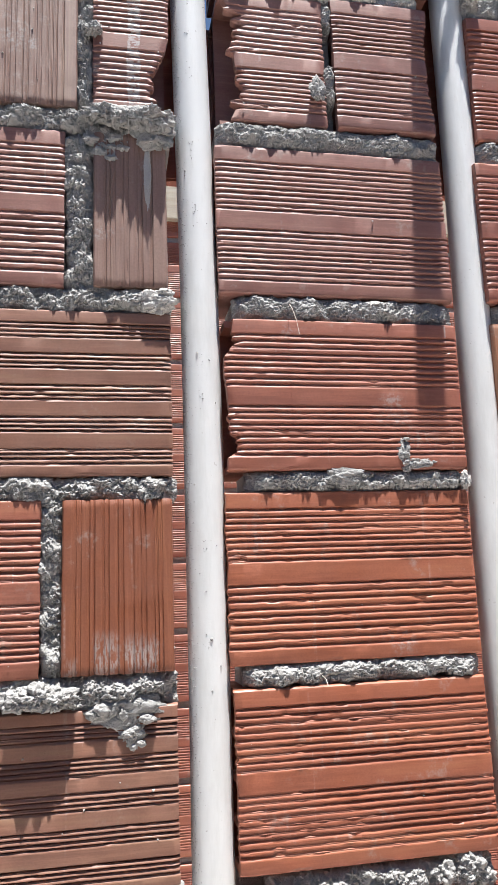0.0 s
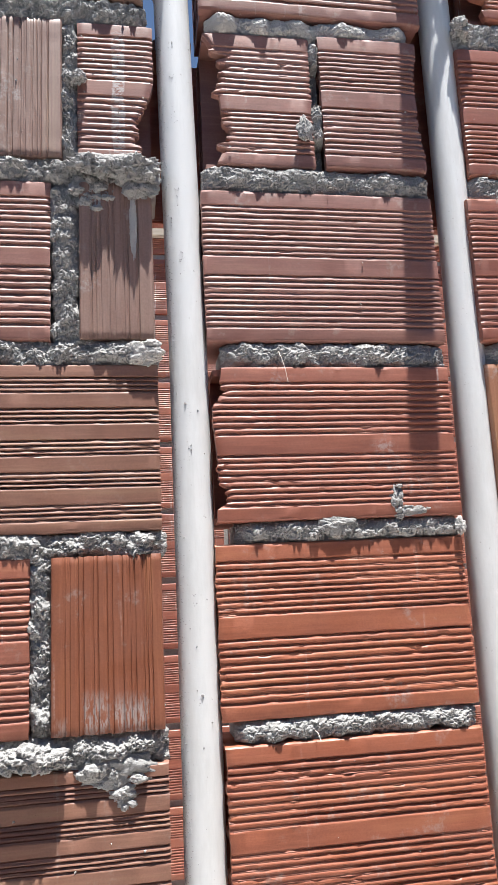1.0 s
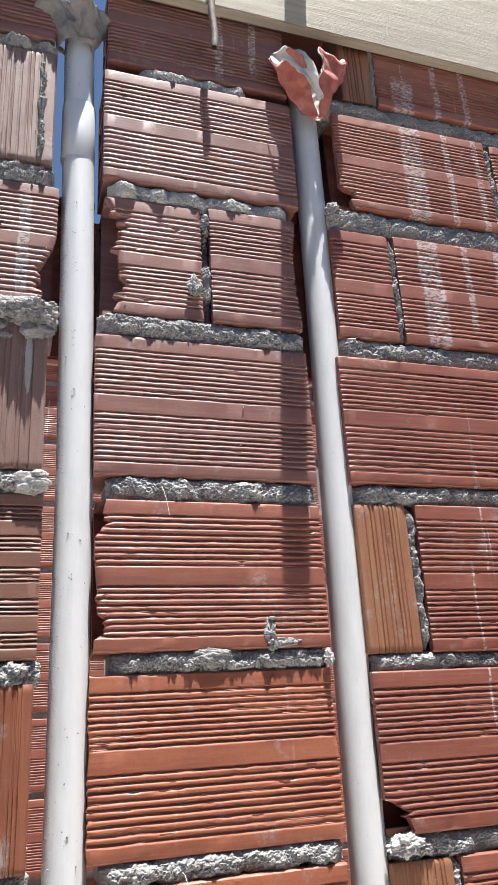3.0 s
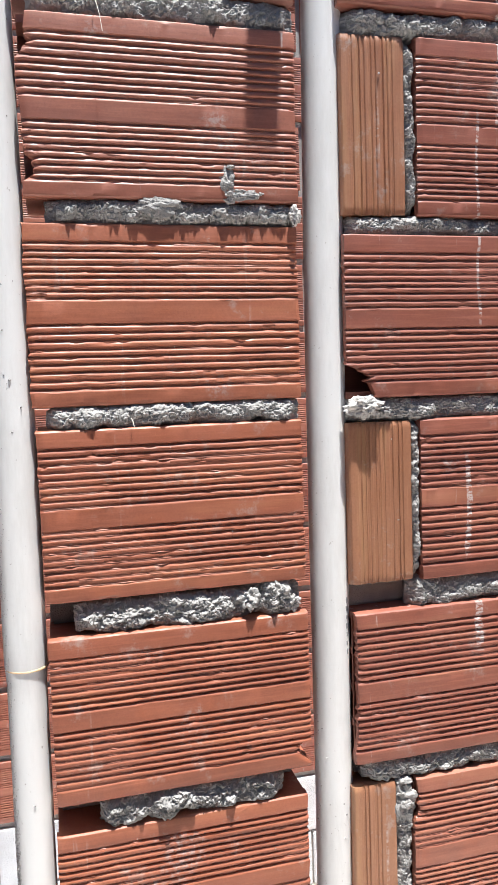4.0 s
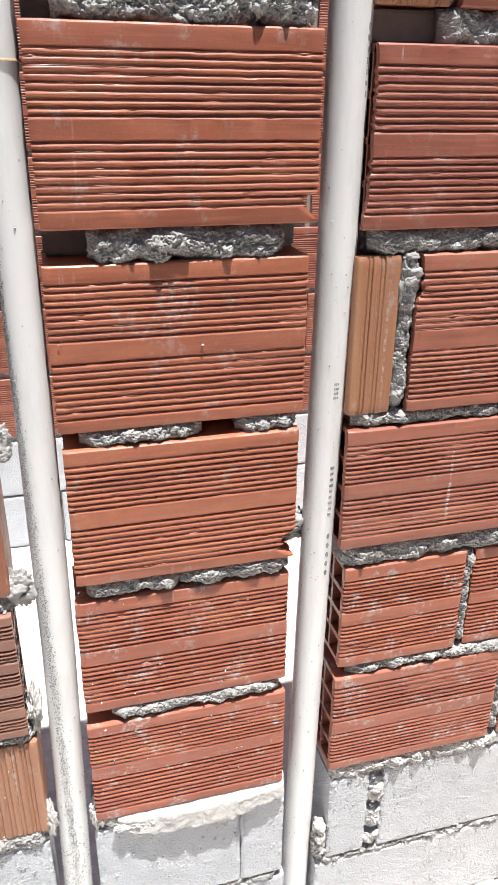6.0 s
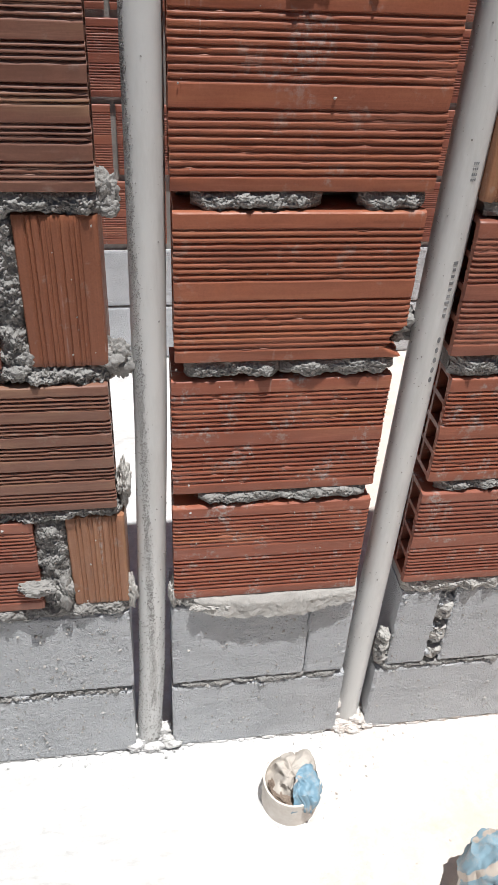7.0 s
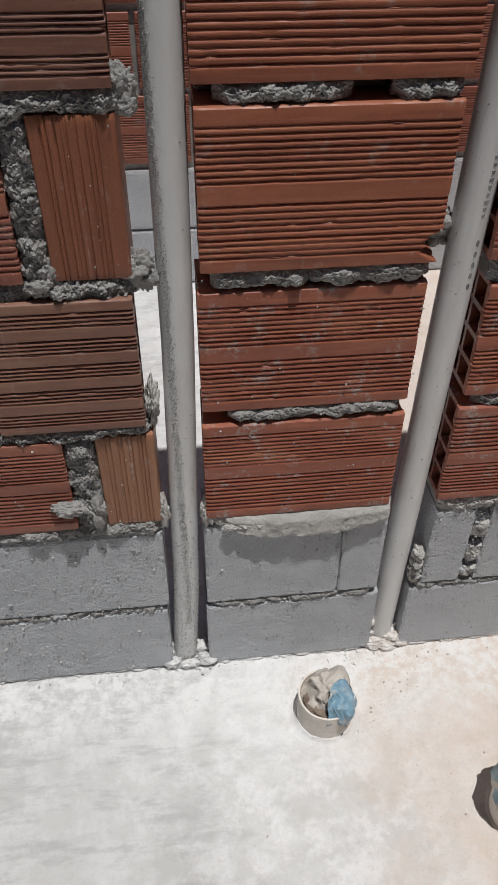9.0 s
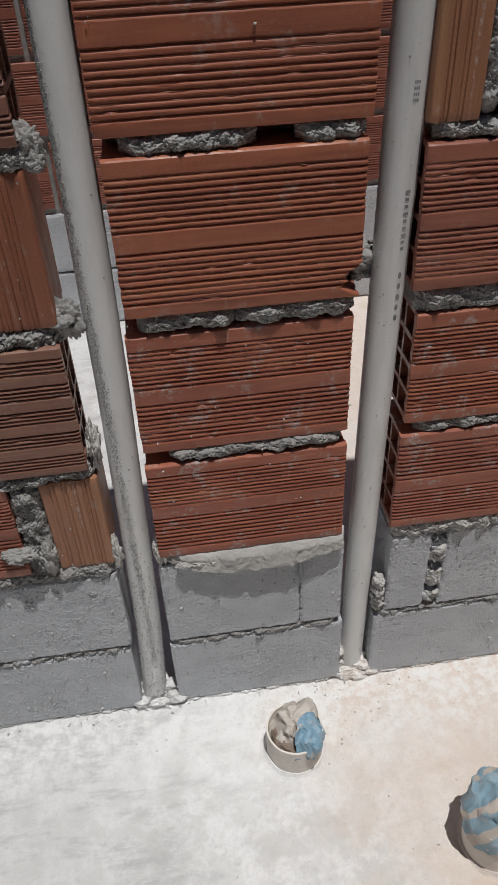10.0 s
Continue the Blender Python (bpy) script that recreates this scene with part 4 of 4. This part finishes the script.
def radius_b(z):
    return 0.0218 + 0.0014 * min(1.0, max(0.0, (z - 0.8) / 0.5)) - 0.0008 * min(1.0, max(0.0, (z - 1.9) / 0.4))


pipe_a, line_a, base_a = pvc_pipe([(-0.057, 0.030, -0.01), (-0.045, 0.030, 0.20), (-0.031, 0.029, 0.70), (-0.0265, 0.0285, 1.05), (-0.0228, 0.028, 1.60), (-0.0228, 0.028, 2.10), (-0.033, 0.028, 2.85)],
                                  "white plastic pipe with mortar splashes, upright in a wall slot", radius_a)
pipe_b, line_b, base_b = pvc_pipe([(0.316, 0.034, -0.01), (0.323, 0.032, 0.60), (0.3315, 0.030, 1.20), (0.3325, 0.030, 1.50), (0.3345, 0.030, 1.80), (0.341, 0.030, 2.20), (0.344, 0.030, 2.45), (0.346, 0.030, 2.86)],
                                  "white plastic pipe with dark printed marks, upright in a wall slot", radius_b)

# ---- shuttering above the wall ----
plank = tagged(new("wooden_plank", box_mesh("wooden_plank", (2.2, 0.020, 0.26), WOOD, 0.002)), "pale rough timber shuttering plank along the wall top", "plank")
plank.location = (0.62, -0.0165, 3.045)
# unseen batten, added to throw the shadow band down the pier
batten = tagged(new("wooden_batten", box_mesh("wooden_batten", (0.038, 0.180, 0.030), WOOD, 0.002)), "unseen timber batten added to cast a shadow band on the pier", "batten")
batten.location, batten.rotation_euler = (0.331, -0.114, 3.08), (0, 0, radians(-2))


def rebar():
    pts = [(0.0015 * math.sin(i * 0.7), 0, i * 0.012) for i in range(24)]
    radii = [0.0052 + (0.0012 if i % 2 else 0.0) for i in range(24)]
    return tube_mesh("steel_bar", pts, radii, RUST, 14)


bar = tagged(new("steel_bar", rebar()), "rusty ribbed steel bar hanging below the plank", "steel bar")
bar.location = (0.172, -0.034, 2.812)


# ---- marks and splashes on the pipes ----
def pipe_point(line, base, z, phi, r):
    """A place on a pipe's surface at height z; phi in degrees from the front towards +x."""
    zs = [(base + c).z for c in line]
    i = max(0, min(len(zs) - 2, sum(1 for v in zs if v < z) - 1))
    f = (z - zs[i]) / (zs[i + 1] - zs[i])
    c = line[i].lerp(line[i + 1], f)
    return Vector((c.x + r * math.sin(radians(phi)), c.y - r * math.cos(radians(phi)), z - base.z))


def mark(pipe, line, base, z, phi, w, h, oval=False):
    bm = bmesh.new()
    if oval:
        bmesh.ops.create_cone(bm, cap_ends=True, segments=14, radius1=0.5, radius2=0.5, depth=1.0, matrix=Matrix.Rotation(radians(90), 4, "X"))
    else:
        bmesh.ops.create_cube(bm, size=1.0)
    for v in bm.verts:
        v.co = Vector((v.co.x * w, v.co.y * 0.0006, v.co.z * h))
    me = bpy.data.meshes.new("printed_mark")
    bm.to_mesh(me)
    bm.free()
    me.materials.append(PRINT)
    ob = part("printed_mark", me, pipe, "dark printed mark")
    ob.location = pipe_point(line, base, z, phi, radius_b(z) + 0.0001)
    ob.rotation_euler[2] = radians(phi)


for i in range(7):
    mark(pipe_b, line_b, base_b, 1.425 - i * 0.0105, 38, 0.0022 + 0.0010 * (i % 2), 0.0065 - 0.001 * (i % 3))
for i in range(9):
    mark(pipe_b, line_b, base_b, 0.925 - i * 0.0085, 16, 0.0045 if i % 3 else 0.006, 0.0038)
for i in range(5):
    mark(pipe_b, line_b, base_b, 0.822 - i * 0.0145, 20, 0.0048, 0.0085, True)
for i in range(12):
    mark(pipe_b, line_b, base_b, 1.04 - 0.006 * (i // 3), 2 + 6 * (i % 3), 0.0016, 0.003)


def splash(pipe, line, base, spots, radius):
    pts = []
    for z, phi, r in spots:
        p = pipe_point(line, base, z, phi, radius(z) - 0.0001)
        pts.append((p.x, p.y, p.z, r))
    crumbs("mortar_splash", pipe, pts, MORTAR, "dried grey mortar splashes")


spots = []
for _ in range(5200):
    z = rng.uniform(0.12, 1.25)
    spots.append((z, -66 + (1.2 - z) * 72 + rng.gauss(0, 9), rng.choice((0.0005, 0.0008, 0.0012)) * rng.uniform(0.7, 1.2)))
for _ in range(1500):
    spots.append((abs(rng.gauss(0.02, 0.2)), rng.uniform(-90, 90), rng.choice((0.0005, 0.0008, 0.0016))))
for _ in range(1900):
    spots.append((rng.uniform(1.2, 2.84), -62 + rng.gauss(0, 11), rng.choice((0.0004, 0.0006, 0.0009))))
for z in (2.72, 2.665, 2.60, 2.575, 2.50, 2.455, 2.40, 2.30, 2.29, 2.21, 2.20, 2.02, 1.97, 1.80, 1.70):
    for _ in range(7):
        spots.append((z + rng.gauss(0, 0.006), -12 + rng.gauss(0, 5), rng.choice((0.0004, 0.0007, 0.0011))))
for _ in range(60):
    spots.append((rng.uniform(0.3, 2.7), rng.uniform(-80, 60), rng.choice((0.0006, 0.0012, 0.0018))))
splash(pipe_a, line_a, base_a, spots, radius_a)
spots = [(rng.uniform(0.05, 1.3), rng.uniform(-90, 70), rng.choice((0.0005, 0.0008, 0.0016))) for _ in range(130)]
spots += [(rng.uniform(0.0, 1.6), -72 + rng.gauss(0, 5), rng.choice((0.0005, 0.0009))) for _ in range(260)]
splash(pipe_b, line_b, base_b, spots, radius_b)
part("socket", tube_mesh("socket", [(0, 0, 0), (0, 0, 0.004), (0, 0, 0.10), (0, 0, 0.104)], [0.0231, 0.0249, 0.0249, 0.0232], PVC, 40), pipe_a, "wider pipe socket", at=Vector((-0.0305, 0.028, 2.590)) - base_a)


part("glue_line", tube_mesh("glue_line", [(0, 0, 0), (0, 0, 0.0004), (0, 0, 0.0018), (0, 0, 0.0022)], [0.0214, 0.0233, 0.0233, 0.0231], GLUE, 40), pipe_a, "tan glue line", at=Vector((-0.0234, 0.0282, 1.386)) - base_a)


# ---- crumpled sacking ----
def crumple(verts, amount, f, seed):
    out = []
    for v in verts:
        p = Vector(v) * f + Vector((seed, seed * 0.7, 0))
        d = noise.noise_vector(p)
        e = noise.ridged_multi_fractal(p * 1.3, 1.0, 2.0, 3, 1.0, 2.0) - 1.0
        out.append(Vector(v) + Vector(d) * amount + Vector((0, -1, 0.3)) * e * amount * 0.35)
    return out


def rag_funnel(name, mat, r0, r1, height, lobes, seed, amount, droop=0.0):
    """A sack mouth gathered round a pipe: a folded, flaring collar of cloth with a torn rim, closed on itself by its thickness."""
    na, nh = 96, 26
    verts, faces = [], []
    for i in range(na):
        a = 2 * math.pi * i / na
        rim = 1.0 + 0.28 * fbm(math.cos(a) * 1.3, math.sin(a) * 1.3, seed, 1.4, 3)
        for j in range(nh + 1):
            s = j / nh
            fold = 1 + (0.42 * math.sin(lobes * a + seed + 2.2 * s) + 0.2 * fbm(math.cos(a) * 2, math.sin(a) * 2, s + seed, 1.5, 2)) * s
            r = r0 + (r1 - r0) * s ** 0.8 * fold
            z = height * (s * rim - droop * s * s)
            verts.append((r * math.cos(a), 0.95 * r * math.sin(a), z))
    verts = crumple(crumple(verts, amount, 20.0, seed), amount * 0.3, 60.0, seed)
    m = nh + 1
    for i in range(na):
        for j in range(nh):
            a, b = i * m + j, ((i + 1) % na) * m + j
            faces.append((a, b, b + 1, a + 1))
    me = mesh_of(name, verts, faces, mat, smooth=38)
    return me


def rag_cap(name, mat, r, height, seed, amount, span=(0.0, 360.0), over=1.2, skirt=0.020):
    """A crumpled cloth laid over a pipe's mouth."""
    na, nr = 80, 30
    verts, faces = [(0, 0, height)], []
    a0, a1 = span
    full = a1 - a0 >= 360
    count = na if full else na + 1
    for j in range(1, nr + 1):
        s = j / nr
        for i in range(count):
            a = radians(a0 + (a1 - a0) * i / na)
            edge = over * (1 + 0.16 * fbm(math.cos(a) * 1.5, math.sin(a) * 1.5, seed, 1.6, 3))
            rr = r * s * edge
            z = height * (1 - s ** 2.4) - skirt * max(0.0, s - 0.8) * 5
            z += 0.006 * math.sin(5 * a + 7 * s + seed) * s
            verts.append((rr * math.cos(a), rr * math.sin(a), z))
    verts = crumple(crumple(verts, amount, 26.0, seed), amount * 0.35, 75.0, seed)
    for i in range(na):
        k = (i + 1) % count
        faces.append((0, 1 + i, 1 + k))
        for j in range(nr - 1):
            o, q = 1 + j * count, 1 + (j + 1) * count
            faces.append((o + i, q + i, q + k, o + k))
    return mesh_of(name, verts, faces, mat, smooth=38)


def thicken(ob, t=0.0012):
    mod = ob.modifiers.new("thickness", "SOLIDIFY")
    mod.thickness, mod.offset = t, 0.0
    return ob


def open_sack(name, mat, r0, r1, height, seed, inset, amount):
    """A sack mouth slit open at the front: a cone of cloth round the pipe end, whose two free edges turn outwards."""
    na, nh = 110, 34
    verts, faces = [], []
    for i in range(na + 1):
        q = i / na
        a = radians(5 + 350 * q)
        turn = max(0.0, 1 - q / 0.16), max(0.0, 1 - (1 - q) / 0.20)
        rim = 1 + 0.16 * fbm(math.cos(a), math.sin(a), seed, 1.6, 2) + 0.10 * math.sin(3 * a + seed)
        for j in range(nh + 1):
            t = j / nh
            fold = 1 + 0.14 * math.sin(5 * a + seed + 1.5 * t) * t
            r = (r0 + (r1 - r0) * t ** 0.75) * fold - inset
            x, y = r * math.sin(a), -0.36 * r * math.cos(a) - 0.006 * t
            x += 0.006 * turn[0] * t - 0.020 * turn[1] * t
            y -= 0.014 * turn[0] * math.sin(math.pi * min(1.0, t * 1.1)) + 0.013 * turn[1] * t * t - inset * 1.5 * (turn[0] + turn[1])
            z = height * t * rim - 0.045 * turn[1] * t * t
            verts.append((x, y, z))
    verts = crumple(crumple(verts, amount, 18.0, 2.4), amount * 0.35, 55.0, 2.4)
    m = nh + 1
    for i in range(na):
        for j in range(nh):
            a = i * m + j
            faces.append((a, a + m, a + m + 1, a + 1))
    return mesh_of(name, verts, faces, mat, smooth=30)


sack = thing("sack_plug", "torn red and white sacking stuffed over a pipe end", "sacking", at=(0.346, -0.014, 2.728))
thicken(part("red_cloth", open_sack("red_cloth", RED_BAG, 0.010, 0.063, 0.116, 2.4, 0.0, 0.009), sack, "faded red outer cloth"))
thicken(part("white_lining", open_sack("white_lining", WHITE_BAG, 0.010, 0.063, 0.122, 2.4, 0.0024, 0.009), sack, "dirty white torn lining"))


def torn_flap(name, mat):
    """The lining pulled out over the sack's edge: a long tapering fold of cloth, wide at the top and drawn to a point below."""
    nu, nv = 40, 18
    verts, faces = [], []
    for i in range(nu + 1):
        t = i / nu
        mid = Vector((-0.050, -0.030, 0.112)).lerp(Vector((0.004, -0.022, 0.022)), t) + Vector((0.004, -0.008, 0.0)) * math.sin(math.pi * t)
        half = 0.022 * (1 - t) ** 0.55 + 0.003
        for j in range(nv + 1):
            c = 2 * j / nv - 1
            edge = 1 + 0.25 * fbm(t * 3, c, 5.0, 1.5, 2)
            verts.append(mid + Vector((half * c * edge, 0.010 * c * c * (1 - t) + 0.004 * math.sin(4 * c + 5 * t), 0.35 * half * c)))
    verts = crumple(verts, 0.006, 40.0, 1.3)
    for i in range(nu):
        for j in range(nv):
            a = i * (nv + 1) + j
            faces.append((a, a + 1, a + nv + 2, a + nv + 1))
    return mesh_of(name, verts, faces, mat, smooth=32)


thicken(part("torn_flap", torn_flap("torn_flap", WHITE_BAG), sack, "dirty white torn flap of lining"))
rag = thicken(tagged(new("paper_plug", rag_funnel("paper_plug", DARK_PAPER, 0.020, 0.050, 0.075, 4, 5.0, 0.014, 0.2)), "crumpled grey paper sacking tied over a pipe end", "sacking"))
rag.location = (-0.040, 0.012, 2.800)


def stub(x, y, height, lean, label, r=0.0515):
    t = thing("drain_stub", label, "pipe", "drain stubs in the floor", at=(x, y, -0.01))
    t.rotation_euler = (radians(lean[0]), radians(lean[1]), 0)
    part("tube", tube_mesh("tube", [(0, 0, height * i / 6) for i in range(7)], r, TUBE, 44, 0.0032, 0.01), t)
    part("earth_fill", lump_mesh((0.80 * r, 0.80 * r, 0.012), int(100 * x), SAND, 0.15), t, "dark crumbly earth inside", at=(0, 0, height - 0.016))
    part("cement_collar", tube_mesh("cement_collar", [(0, 0, z) for z in (0.001, 0.005, 0.0075, 0.010, 0.014)], [r + 0.024, r + 0.015, r + 0.008, r + 0.004, r + 0.0015], FLOOR, 60, 0.0, 0.015), t, "smeared pale cement round the foot")
    return t


stub(0.180, -0.120, 0.075, (0, 0), "short dusty plastic drain stub rising from the floor", 0.0485)
stub(0.463, -0.320, 0.114, (0, -3), "dusty drain stub covered with blue sacking, on the floor")
a = thicken(tagged(new("blue_rag", rag_cap("blue_rag", BLUE_DUSTY, 0.044, 0.028, 3.0, 0.010, (-115, 45), 1.0)), "crumpled blue and white plastic rag in a drain stub", "rag"))
a.location = (0.186, -0.124, 0.068)
b = thicken(tagged(new("paper_rag", rag_cap("paper_rag", PAPER, 0.040, 0.038, 7.0, 0.014, (0, 360), 1.0)), "crumpled pale paper wad in a drain stub", "rag"))
b.location = (0.184, -0.108, 0.058)
c = thicken(tagged(new("blue_rag", rag_cap("blue_rag", BLUE_SACK, 0.0575, 0.046, 11.0, 0.011, (0, 360), 1.04, 0.055)), "blue and white sacking tied over a drain stub", "rag"))
c.location = (0.459, -0.319, 0.112)
